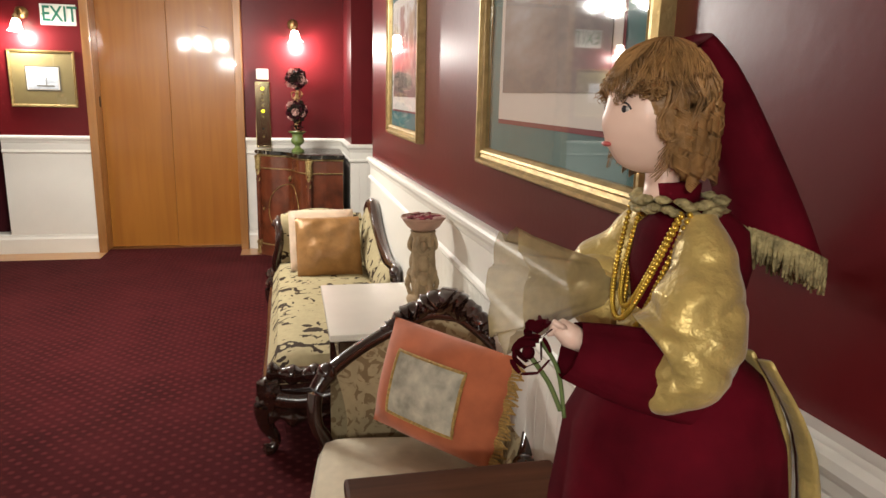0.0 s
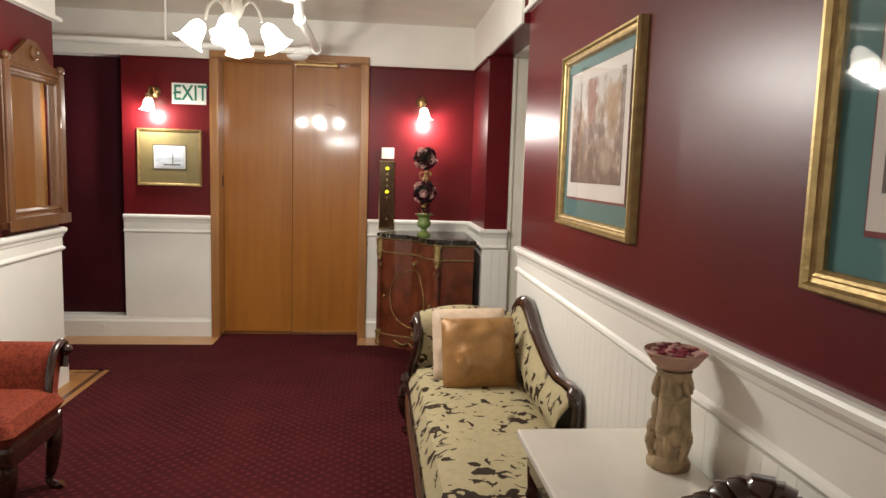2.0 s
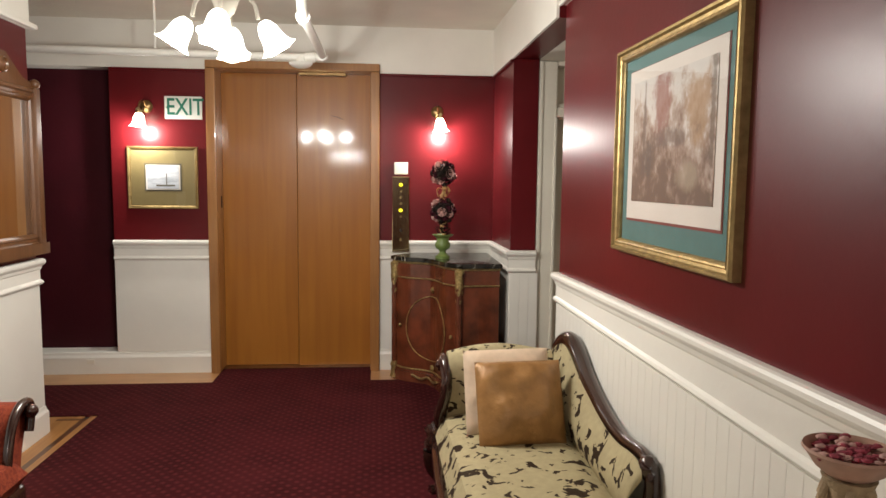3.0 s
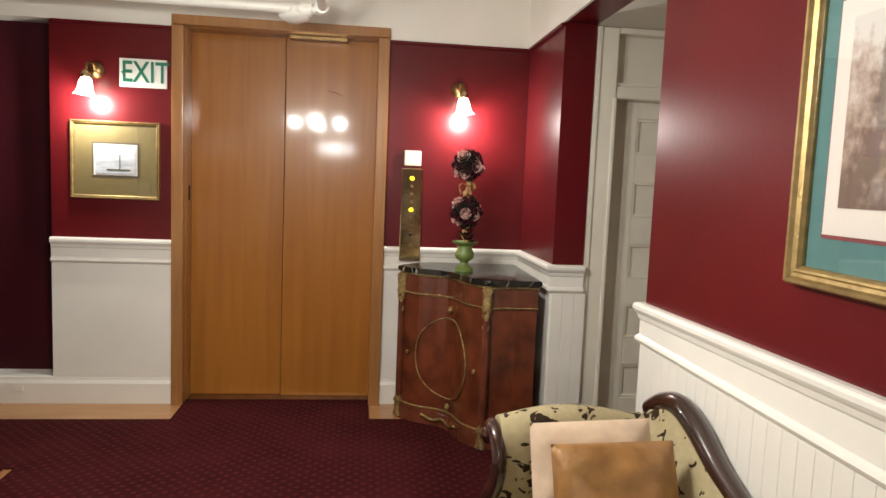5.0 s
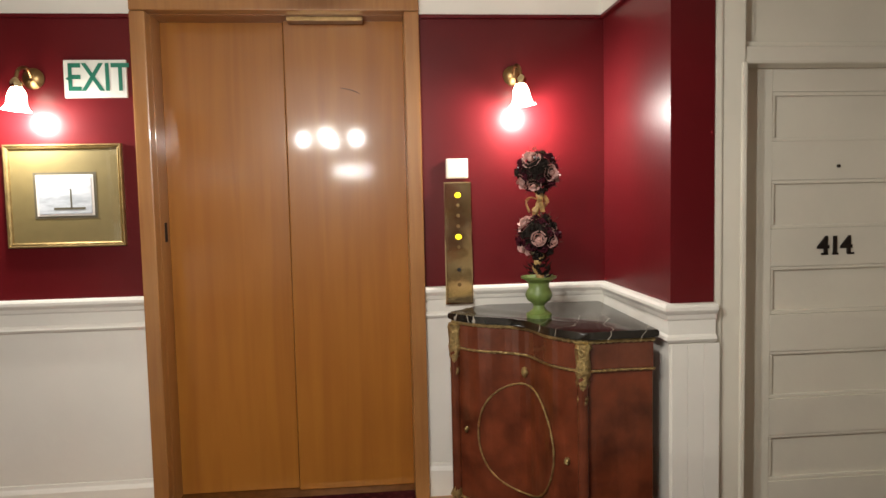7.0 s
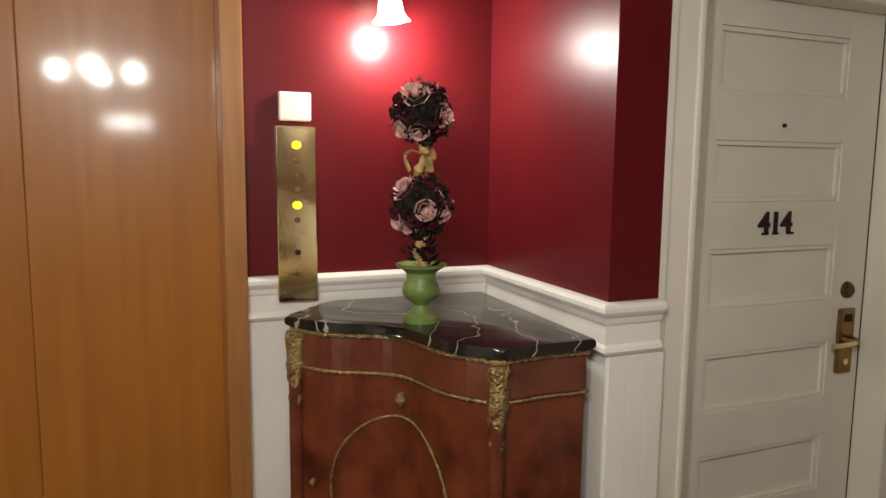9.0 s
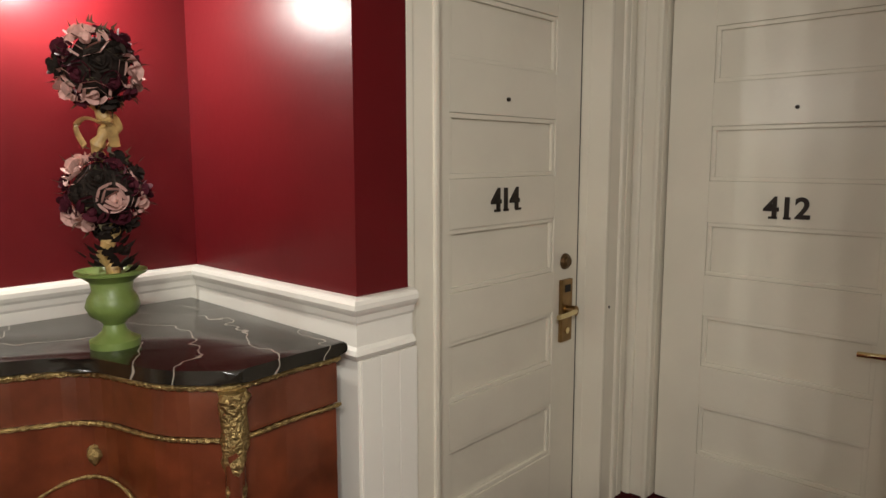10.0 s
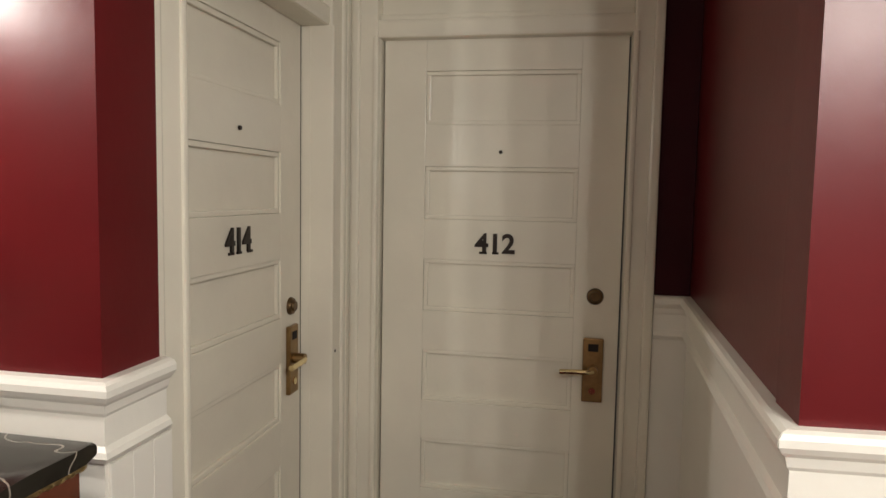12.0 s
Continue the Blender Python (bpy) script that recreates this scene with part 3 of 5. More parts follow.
# ---- panelled room doors ----
def door_digits(door, text, m):
    number = words(text, 0.098, IRON, m, door, "room_number", 0.003, 0.0026, "dark metal room number")
    spans = {"4": (-0.006, 0.022), "1": (-0.012, 0.012)}
    for k, digit in enumerate(text):
        if digit in spans:
            lo, hi = spans[digit]
            x = (k - 1) * 0.0555 + (0.004 if digit == "4" else 0.002)
            bm = bmesh.new()
            box(bm, (x + lo, -0.0355, -0.003), (x + hi, -0.0275, 0.003), 0.001, m)
            part("serif", bm, IRON, number)


def room_door(name, m, text, hinge, label, w, deep, low, lz, reach):
    """Local x across the opening (0 at its middle), y outward into the lobby, z up; w half the leaf's width."""
    d = root(name, m.translation, label, "door", kind="structure")

    def put(nm, ranges, bevel, material, lab="", parent=None):
        bm = bmesh.new()
        for lo, hi in ranges:
            box(bm, lo, hi, bevel)
        bm.transform(m)
        return part(nm, bm, material, parent or d, lab)

    zs = [(z0 - low, z0 + 0.194 - low) for z0 in (0.25, 0.594, 0.938, 1.282, 1.628)]
    pw = w - 0.158
    put("door_slab", [((-w, -0.045, 0.012), (w, -0.022, 1.914))], 0.0, DOOR_WHITE)
    put("stile", [((-w, -0.024, 0.012), (-pw, -0.004, 1.913))], 0.002, DOOR_WHITE)
    put("stile", [((pw, -0.024, 0.012), (w, -0.004, 1.913))], 0.002, DOOR_WHITE)
    edges = [0.012] + [z for pair in zs for z in pair] + [1.913]
    for k in range(0, len(edges), 2):
        put("door_rail", [((-pw, -0.024, edges[k]), (pw, -0.004, edges[k + 1]))], 0.002, DOOR_WHITE)
    for z0, z1 in zs:
        put("panel_moulding", [((-pw, -0.0218, z0 + 0.0145), (-pw + 0.016, -0.0094, z1 - 0.0145)), ((pw - 0.016, -0.0218, z0 + 0.0145), (pw, -0.0094, z1 - 0.0145)), ((-pw, -0.022, z0), (pw, -0.009, z0 + 0.016)), ((-pw, -0.022, z1 - 0.016), (pw, -0.009, z1))], 0.004, DOOR_WHITE)
    # casing: stepped boards each side and over the head, with a transom board above
    for s in (-1, 1):
        lo, hi = sorted((s * (w + 0.012), s * (w + reach - 0.01)))
        put("casing_board", [((lo, -0.02, 0), (hi, 0.055 + deep, 2.276))], 0.006, DOOR_WHITE)
        lo, hi = sorted((s * (w + reach - 0.035), s * (w + reach)))
        put("casing_band", [((lo, -0.02, 0), (hi, 0.066 + deep, 2.277))], 0.009, DOOR_WHITE)
        lo, hi = sorted((s * (w + 0.008), s * (w + 0.028)))
        put("casing_bead", [((lo, -0.05, 0), (hi, 0.062 + deep, 1.915))], 0.006, DOOR_WHITE)
        lo, hi = sorted((s * (w + 0.0065), s * (w + 0.014)))
        put("door_stop", [((lo, -0.05, 0), (hi, 0.03, 1.915))], 0.003, DOOR_WHITE)
    # a near-black filler strip draws the shade line between leaf and stop
    if text == "414":
        lo, hi = sorted((-hinge * (w + 0.0005), -hinge * (w + 0.0062)))
        put("edge_shade_strip", [((lo, -0.04, 0.012), (hi, -0.0042, 1.911))], 0.0, BLACK, "black strip standing for the shade in the gap along the lock edge")
    put("head_ledge", [((-w - 0.03, -0.04, 1.912), (w + 0.03, 0.045 + deep, 1.978))], 0.012, DOOR_WHITE)
    put("head_bead", [((-w - 0.012, -0.04, 1.978), (w + 0.012, 0.024 + deep, 2.0))], 0.008, DOOR_WHITE)
    put("transom_board", [((-w - 0.012, -0.05, 2.0), (w + 0.012, -0.012 + deep, 2.245))], 0.0, DOOR_WHITE)
    put("head_casing", [((-w - 0.009, -0.02, 2.245), (w + 0.009, 0.062 + deep, 2.277))], 0.008, DOOR_WHITE)
    # fittings
    s = -hinge
    lx = s * (w - 0.085)
    lock = put("lock_plate", [((lx - 0.036, -0.004, lz - 0.12), (lx + 0.036, 0.012, lz + 0.113))], 0.005, OLD_BRASS, "aged brass card-lock plate")
    put("card_slot", [((lx - 0.018, 0.010, lz + 0.066), (lx + 0.018, 0.014, lz + 0.093))], 0.001, BLACK, "", lock)
    bm = bmesh.new()
    sweep(bm, [(lx, 0.01, lz), (lx, 0.05, lz)], 0.018, 14)
    bm.transform(m)
    part("lever_rose", bm, OLD_BRASS, lock, smooth=True)
    bm = bmesh.new()
    sweep(bm, spline([(lx, 0.045, lz), (lx - s * 0.02, 0.055, lz), (lx - s * 0.07, 0.055, lz - 0.002), (lx - s * 0.115, 0.050, lz - 0.005)], 6), 0.0095, 12)
    bm.transform(m)
    part("lever_handle", bm, BRASS, lock, "brushed brass lever handle", True)
    bm = bmesh.new()
    sweep(bm, [(lx, 0.008, lz - 0.078), (lx, 0.016, lz - 0.078)], 0.012, 14)
    bm.transform(m)
    part("lock_cylinder", bm, BRASS, lock, smooth=True)
    bm = bmesh.new()
    bz = 0.998 if text == "412" else 0.968
    lathe(bm, [(0.001, 0.016), (0.017, 0.016), (0.019, 0.010), (0.026, 0.008), (0.030, 0.0), (0.030, -0.004), (0.001, -0.004)], pose(lx, 0.0, bz, -90, 0, 0), 22)
    bm.transform(m)
    part("deadbolt", bm, DARK_BRASS, d, "round dark brass deadbolt", True)
    bm = bmesh.new()
    lathe(bm, [(0.001, 0.003), (0.006, 0.003), (0.007, -0.004), (0.001, -0.004)], pose(0.0, 0.0, 1.528 if text == "414" else 1.508, -90, 0, 0), 14)
    bm.transform(m)
    part("peephole", bm, IRON, d, smooth=True)
    if text == "414":
        bm = bmesh.new()
        sweep(bm, [(s * (w + 0.055), 0.054 + deep, lz), (s * (w + 0.055), 0.0565 + deep, lz)], 0.006, 8)
        bm.transform(m)
        part("screw_hole", bm, BLACK, d)
    door_digits(d, text, m @ pose(0.010 if text == "414" else 0.012, -0.001, 1.209 if text == "414" else 1.172, 90, 0, 180))
    return d


# local y is outward: door 414 looks towards -y, door 412 towards -x
D414 = Matrix.Translation((1.829, 5.368, 0)) @ pose(0, 0, 0, 0, 0, 180)
D412 = Matrix.Translation((2.522, 4.712, 0)) @ pose(0, 0, 0, 0, 0, 90)
room_door("door_414", D414, "414", 1, "closed cream five-panel door with metal number 414", 0.437, 0.05, 0.0, 0.79, 0.14)
room_door("door_412", D412, "412", 1, "closed cream five-panel door with metal number 412", 0.437, 0.0, 0.022, 0.735, 0.11)

# ---- lamps ----
def bell(bm, m, seg=30, scale=1.0):
    """A fluted tulip shade: mouth at z = 0, neck above, about the pose m."""
    prof = [(0.062, 0.0), (0.050, 0.012), (0.043, 0.03), (0.040, 0.055), (0.036, 0.078), (0.026, 0.098), (0.015, 0.108)]
    lathe(bm, [(r * scale, z * scale) for r, z in prof], m, seg, lambda a, z: 1 + 0.10 * math.cos(6 * a) * max(0, 1 - z / (0.05 * scale)))


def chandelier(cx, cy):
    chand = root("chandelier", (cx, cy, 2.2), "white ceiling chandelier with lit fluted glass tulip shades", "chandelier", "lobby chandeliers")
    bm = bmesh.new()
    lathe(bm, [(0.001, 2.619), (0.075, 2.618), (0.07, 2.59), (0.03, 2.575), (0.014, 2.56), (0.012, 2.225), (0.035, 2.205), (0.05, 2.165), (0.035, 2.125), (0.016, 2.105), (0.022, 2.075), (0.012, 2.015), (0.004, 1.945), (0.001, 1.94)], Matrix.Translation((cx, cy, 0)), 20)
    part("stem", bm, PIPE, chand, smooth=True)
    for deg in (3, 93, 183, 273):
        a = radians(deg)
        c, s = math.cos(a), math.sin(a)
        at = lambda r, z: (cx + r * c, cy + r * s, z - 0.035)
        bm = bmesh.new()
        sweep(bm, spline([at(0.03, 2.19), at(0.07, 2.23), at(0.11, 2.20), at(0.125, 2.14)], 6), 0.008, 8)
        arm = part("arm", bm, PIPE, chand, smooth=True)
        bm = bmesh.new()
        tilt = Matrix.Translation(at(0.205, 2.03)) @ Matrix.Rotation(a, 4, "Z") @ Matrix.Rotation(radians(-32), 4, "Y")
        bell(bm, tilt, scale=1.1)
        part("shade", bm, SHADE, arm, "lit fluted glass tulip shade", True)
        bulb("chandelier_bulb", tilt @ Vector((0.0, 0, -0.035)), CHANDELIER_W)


chandelier(-0.40, 3.55)
# second one unseen: inferred from a lift-door reflection, set nearer to brighten the doll's end
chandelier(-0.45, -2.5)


def sconce(x, y, z, sway):
    w = root("wall_sconce", (x, y, z), "brass wall sconce with a lit fluted glass shade", "wall sconce", "sconces beside the lift")
    bm = bmesh.new()
    lathe(bm, [(0.001, 0.0), (0.045, 0.0), (0.047, 0.008), (0.034, 0.02), (0.02, 0.028), (0.001, 0.03)], pose(x, y, z, 90, 0, 0), 20)
    part("back_plate", bm, OLD_BRASS, w, smooth=True)
    bm = bmesh.new()
    sweep(bm, spline([(x, y - 0.02, z), (x, y - 0.06, z + 0.035), (x - sway * 0.01, y - 0.11, z + 0.02), (x - sway * 0.015, y - 0.125, z - 0.03)], 6), 0.008, 8)
    arm = part("arm", bm, OLD_BRASS, w, smooth=True)
    bm = bmesh.new()
    lathe(bm, [(0.014, 0.0), (0.024, 0.008), (0.026, 0.03), (0.012, 0.05), (0.004, 0.052)], pose(x - sway * 0.015, y - 0.125, z - 0.065), 18)
    part("shade_holder", bm, BRASS, arm, smooth=True)
    m = pose(x - sway * 0.02, y - 0.128, z - 0.155, 0, sway * 6, 0)
    bm = bmesh.new()
    bell(bm, m, scale=0.95)
    part("shade", bm, SCONCE_SHADE, arm, "lit fluted glass shade", True)
    bulb("sconce_bulb", m @ Vector((0, 0, -0.03)), SCONCE_W, 0.025)


sconce(-1.50, 6.0, 2.0, 1)
sconce(0.64, 6.0, 2.0, -1)

# pipe below the ceiling
bm = bmesh.new()
R = 0.024
sweep(bm, spline([(-3.9, 4.0, 2.335), (-1.6, 4.0, 2.335), (-0.24, 4.0, 2.335), (-0.17, 4.0, 2.328), (-0.155, 4.0, 2.295), (-0.152, 4.01, 2.25), (-0.15, 4.07, 2.23), (-0.15, 4.3, 2.235), (-0.155, 5.1, 2.255), (-0.165, 5.24, 2.258), (-0.24, 5.27, 2.26), (-0.5, 5.27, 2.26), (-2.0, 5.27, 2.27), (-3.9, 5.27, 2.28)], 6), R, 12)
pipe = root("ceiling_pipe", (-0.15, 4.0, 2.3), "white painted iron pipe below the ceiling", "pipe")
part("pipe_run", bm, PIPE, pipe, smooth=True)
for p, d in (((-0.20, 4.0, 2.333), (1, 0, -0.05)), ((-0.152, 4.06, 2.232), (0, 1, 0)), ((-0.158, 5.20, 2.257), (0, 1, 0)), ((-0.24, 5.27, 2.26), (1, 0, 0))):
    bm = bmesh.new()
    q, dd = Vector(p), Vector(d).normalized()
    sweep(bm, [q - dd * 0.03, q - dd * 0.028, q + dd * 0.028, q + dd * 0.03], [0.026, 0.034, 0.034, 0.026], 14)
    part("coupling", bm, PIPE, pipe, smooth=True)
bm = bmesh.new()
sweep(bm, [(-0.155, 4.0, 2.30), (-0.155, 4.0, 2.62)], R, 14)
sweep(bm, [(-0.155, 4.0, 2.345), (-0.155, 4.0, 2.348), (-0.155, 4.0, 2.382), (-0.155, 4.0, 2.385)], [0.026, 0.036, 0.036, 0.026], 14)
part("riser", bm, PIPE, pipe, smooth=True)
for x in (-1.2, -2.6):
    part("hanger", boxes(((x - 0.006, 3.995, 2.355), (x + 0.006, 4.005, 2.62))), PIPE, pipe)
    part("hanger", boxes(((x - 0.006, 5.265, 2.29), (x + 0.006, 5.275, 2.62))), PIPE, pipe)

bm = bmesh.new()
lathe(bm, [(0.001, 2.190), (0.035, 2.193), (0.060, 2.203), (0.074, 2.216), (0.076, 2.223), (0.035, 2.232), (0.03, 2.262), (0.001, 2.263)], Matrix.Translation((-0.30, 5.27, 0)), 26)
part("cover_dish", bm, PIPE, pipe, "shallow white dish below the pipe", True)

# ---- things on the lift wall ----
sign = root("exit_sign", (-1.225, 6.0, 2.0), "white exit sign with green EXIT lettering and an arrow", "exit sign")
part("sign_board", boxes(((-1.368, 5.985, 1.914), (-1.101, 5.999, 2.079)), bevel=0.002), SIGN_WHITE, sign)
words("EXIT", 0.172, SIGN_GREEN, pose(-1.222, 5.984, 1.997, 90, 0, 0) @ Matrix.Diagonal((0.76, 1, 1, 1)), sign, "lettering", 0.001, 0.002)
bm = bmesh.new()
vs = [bm.verts.new(p) for p in ((-1.360, 5.984, 1.997), (-1.348, 5.984, 2.005), (-1.348, 5.984, 1.989))]
bm.faces.new(vs)
vs = bmesh.ops.extrude_face_region(bm, geom=list(bm.faces))["geom"]
for v in [g for g in vs if isinstance(g, bmesh.types.BMVert)]:
    v.co.y -= 0.002
part("arrow", bm, SIGN_GREEN, sign)


def frame_bars(bm, m, w, h, width, depth, steps):
    """A mitred frame as stepped bars; m maps local x across, z up, y outward to the world."""
    rings = []
    for inset, out in steps:
        x, z = w / 2 - inset * width, h / 2 - inset * width
        rings.append([bm.verts.new(m @ Vector((sx * x, out * depth, sz * z))) for sx, sz in ((-1, -1), (1, -1), (1, 1), (-1, 1))])
    for a, b in zip(rings, rings[1:]):
        for k in range(4):
            bm.faces.new((a[k], a[(k + 1) % 4], b[(k + 1) % 4], b[k]))


def sheet(m, w, h, y, dx=0.0, dz=0.0, t=0.0015):
    bm = bmesh.new()
    box(bm, (dx - w / 2, y - t, dz - h / 2), (dx + w / 2, y, dz + h / 2))
    bm.transform(m)
    return bm


FRAME_STEPS = [(0, 0), (0, 0.75), (0.12, 1.0), (0.30, 1.0), (0.42, 0.72), (0.62, 0.66), (0.72, 0.80), (0.84, 0.72), (1.0, 0.45), (1.0, 0.0)]


def hung_picture(name, m, w, h, label, width, depth, layers, glass=True):
    p = root(name, m.translation, label, "framed picture")
    bm = bmesh.new()
    frame_bars(bm, m, w, h, width, depth, FRAME_STEPS)
    part("frame", bm, GILT, p, "moulded gilt frame")
    y = 0.004
    part("backing", sheet(m, w - width, h - width, y, t=0.003), MAT_DARK, p)
    for nm, lw, lh, dz, material in layers:
        y += 0.0022
        part(nm, sheet(m, lw, lh, y, 0, dz), material, p)
    if glass:
        bm = bmesh.new()
        x, z = w / 2 - 0.8 * width, h / 2 - 0.8 * width
        bm.faces.new([bm.verts.new(m @ Vector(q)) for q in ((-x, y + 0.004, -z), (-x, y + 0.004, z), (x, y + 0.004, z), (x, y + 0.004, -z))])
        pane = part("glazing", bm, GLASS, p, "reflecting picture glass")
        pane.visible_shadow = False
    return p


# pose with local x across, y outward, z up
ON_LIFT = lambda x, z: Matrix.Translation((x, 6.0, z)) @ pose(0, 0, 0, 0, 0, 180)
ON_RIGHT = lambda y, z: Matrix.Translation((1.115, y, z)) @ pose(0, 0, 0, 0, 0, 90)
sea = hung_picture("seascape_picture", ON_LIFT(-1.393, 1.4835), 0.505, 0.458, "small sailing print in an olive-gold mat and gilt frame", 0.022, 0.022,
                   [("outer_mat", 0.470, 0.424, 0, MAT_OLIVE), ("inner_mat", 0.268, 0.205, 0.002, MAT_DARK), ("print_margin", 0.246, 0.183, 0.002, MAT_CREAM), ("print", 0.226, 0.165, 0.002, PRINT_SEA)])
m = ON_LIFT(-1.393, 1.4835)
bm = bmesh.new()
box(bm, (-0.028, 0.0135, -0.055), (-0.022, 0.0142, 0.03))
box(bm, (-0.085, 0.0135, -0.062), (0.05, 0.0142, -0.052))
bm.transform(m)
part("boat_shape", bm, MAT_DARK, sea)
hung_picture("woodland_picture", ON_RIGHT(2.80, 1.591), 0.897, 0.73, "large woodland print in a teal mat and gilt frame", 0.045, 0.034,
             [("mat_board", 0.83, 0.66, 0, MAT_TEAL), ("red_line", 0.708, 0.527, 0.015, MAT_RED), ("print_margin", 0.698, 0.515, 0.018, MAT_CREAM), ("print", 0.605, 0.41, 0.027, PRINT_WOOD)])
hung_picture("moorland_picture", ON_RIGHT(0.962, 1.612), 0.945, 0.745, "large faded moorland print in a teal mat and gilt frame", 0.045, 0.034,
             [("mat_board", 0.88, 0.675, 0, MAT_TEAL), ("red_line", 0.676, 0.536, 0.012, MAT_RED), ("print_margin", 0.664, 0.522, 0.016, MAT_CREAM), ("print", 0.60, 0.42, 0.03, PRINT_HEATH)])

panel = root("call_panel", (0.38, 6.0, 1.22), "polished brass lift call panel with two lit yellow buttons", "control panel")
part("plate", boxes(((0.300, 5.955, 0.937), (0.430, 5.999, 1.509)), bevel=0.004), BRASS, panel)
for z, lit in ((1.448, 1), (1.40, 0), (1.352, 0), (1.304, 0), (1.254, 1), (1.206, 0), (1.10, 2), (1.03, 0)):
    bm = bmesh.new()
    r = 0.013 if lit == 1 else 0.0095
    lathe(bm, [(0.001, 0.006), (r * 0.8, 0.006), (r, 0.003), (r, -0.002), (0.001, -0.002)], pose(0.365, 5.955, z, 90, 0, 0) @ Matrix.Diagonal((1.15 if lit == 1 else 1, 1, 1, 1)), 16)
    part("button", bm, (OLD_BRASS, LIT_BUTTON, BLACK)[lit], panel, ("", "lit yellow call button", "dark keyhole")[lit], True)
plate = root("blank_plate", (0.38, 6.0, 1.575), "square cream blank plate above the call panel", "wall plate")
part("cover", boxes(((0.315, 5.975, 1.527), (0.419, 5.999, 1.619)), bevel=0.006), PLASTIC, plate)

# ---- corner cabinet ----
def bowed(a, b, bulge, n=24):
    """A serpentine line from a to b, hollow at the ends and full in the middle."""
    a, b = Vector(a), Vector(b)
    nrm = Vector(((b - a).y, -(b - a).x)).normalized()
    out = []
    for i in range(n + 1):
        t = i / n
        f = math.sin(math.pi * t) ** 2 * bulge - 0.35 * bulge * math.sin(2 * math.pi * t) ** 2
        out.append(a + (b - a) * t - nrm * f)
    return out


L0, F0, R0 = Vector((0.319, 5.765)), Vector((0.737, 5.237)), Vector((1.010, 5.243))


def cab_outline(grow, bulge=0.075):
    c = Vector((0.80, 5.65))
    pts = [(0.52, 5.955)] + bowed((0.50, 5.955), L0, 0.012, 8) + bowed(L0, F0, bulge) + bowed(F0, R0, 0.006, 10) + [(1.03, 5.955)]
    out = []
    for p in pts:
        p = Vector(p)
        q = p + (p - c).normalized() * grow
        out.append((min(q.x, 1.040), min(q.y, 5.96)))
    clean = [out[0]]
    for p in out[1:]:
        if (Vector(p) - Vector(clean[-1])).length > 0.004:
            clean.append(p)
    return clean


cab = root("corner_cabinet", (0.75, 5.6, 0), "burl-veneered corner cabinet with gilt mounts and serpentine front", "cabinet")
bm = bmesh.new()
prism(bm, cab_outline(0.0), 0.10, 0.775)
part("body", bm, BURL, cab, "burl veneer body")
bm = bmesh.new()
prism(bm, cab_outline(0.004), 0.783, 0.885)
part("frieze_band", bm, BURL_DARK, cab, "dark veneer frieze")
bm = bmesh.new()
prism(bm, cab_outline(0.03), 0.005, 0.085, 0.012)
prism(bm, cab_outline(0.015), 0.085, 0.104, 0.008)
part("plinth", bm, BURL_DARK, cab, "dark veneer shaped plinth")
for z, r, nm in ((0.890, 0.0075, "rope_moulding"), (0.779, 0.005, "gilt_line"), (0.108, 0.006, "gilt_line")):
    bm = bmesh.new()
    pts = [(x, y, z) for x, y in cab_outline(0.012)[1:-1]]
    dense = spline(pts, 4)
    sweep(bm, dense, [r * (1 + 0.22 * math.sin(i * 1.9)) for i in range(len(dense))], 8)
    part(nm, bm, ORMOLU, cab, "gilt moulding", True)
bm = bmesh.new()
prism(bm, cab_outline(0.032), 0.900, 0.930, 0.011)
top = part("marble_top", bm, BLACK_MARBLE, cab, "black marble top with white veins", True)


def caryatid(place, name):
    x, y = place
    bm = bmesh.new()
    lathe(bm, [(0.006, 0.545), (0.012, 0.57), (0.010, 0.60), (0.017, 0.635), (0.020, 0.68), (0.018, 0.71), (0.025, 0.74), (0.021, 0.755), (0.027, 0.770), (0.029, 0.785), (0.026, 0.80), (0.027, 0.86), (0.031, 0.872), (0.028, 0.885), (0.001, 0.886)], Matrix.Translation((x, y, 0)), 14, lambda a, z: 1 + 0.22 * math.sin(3 * a + z * 90) * math.sin(z * 160))
    part(name, bm, ORMOLU, cab, "chased gilt corner mount", True)
    bm = bmesh.new()
    lathe(bm, [(0.012, 0.01), (0.030, 0.02), (0.026, 0.06), (0.022, 0.10), (0.028, 0.112), (0.018, 0.15), (0.008, 0.20), (0.002, 0.22)], Matrix.Translation((x, y, 0)), 14, lambda a, z: 1 + 0.18 * math.sin(4 * a + z * 70))
    part("foot_mount", bm, ORMOLU, cab, "chased gilt foot mount", True)
    bm = bmesh.new()
    sweep(bm, [(x, y, 0.10), (x, y, 0.78)], 0.021, 12)
    part("corner_post", bm, BURL_DARK, cab, smooth=True)


caryatid((0.734, 5.222), "corner_mount")
caryatid((0.316, 5.757), "corner_mount")
line = bowed(L0, F0, 0.075, 48)
nrm = Vector((-(F0 - L0).y, (F0 - L0).x)).normalized()
nrm = -nrm if nrm.x > 0 else nrm
def on_front(t, z, out=0.006):
    i = max(0, min(47, int(t * 48)))
    p = line[i].lerp(line[i + 1], t * 48 - i)
    return (p.x + nrm.x * out, p.y + nrm.y * out, z)
bm = bmesh.new()
oval = [on_front(0.50 + 0.30 * math.cos(a), 0.42 + 0.235 * math.sin(a)) for a in [2 * math.pi * k / 72 for k in range(73)]]
sweep(bm, oval, [0.0042 * (1 + 0.25 * math.sin(k * 2.1)) for k in range(73)], 6)
part("oval_moulding", bm, ORMOLU, cab, "oval gilt beading on the cabinet front", True)
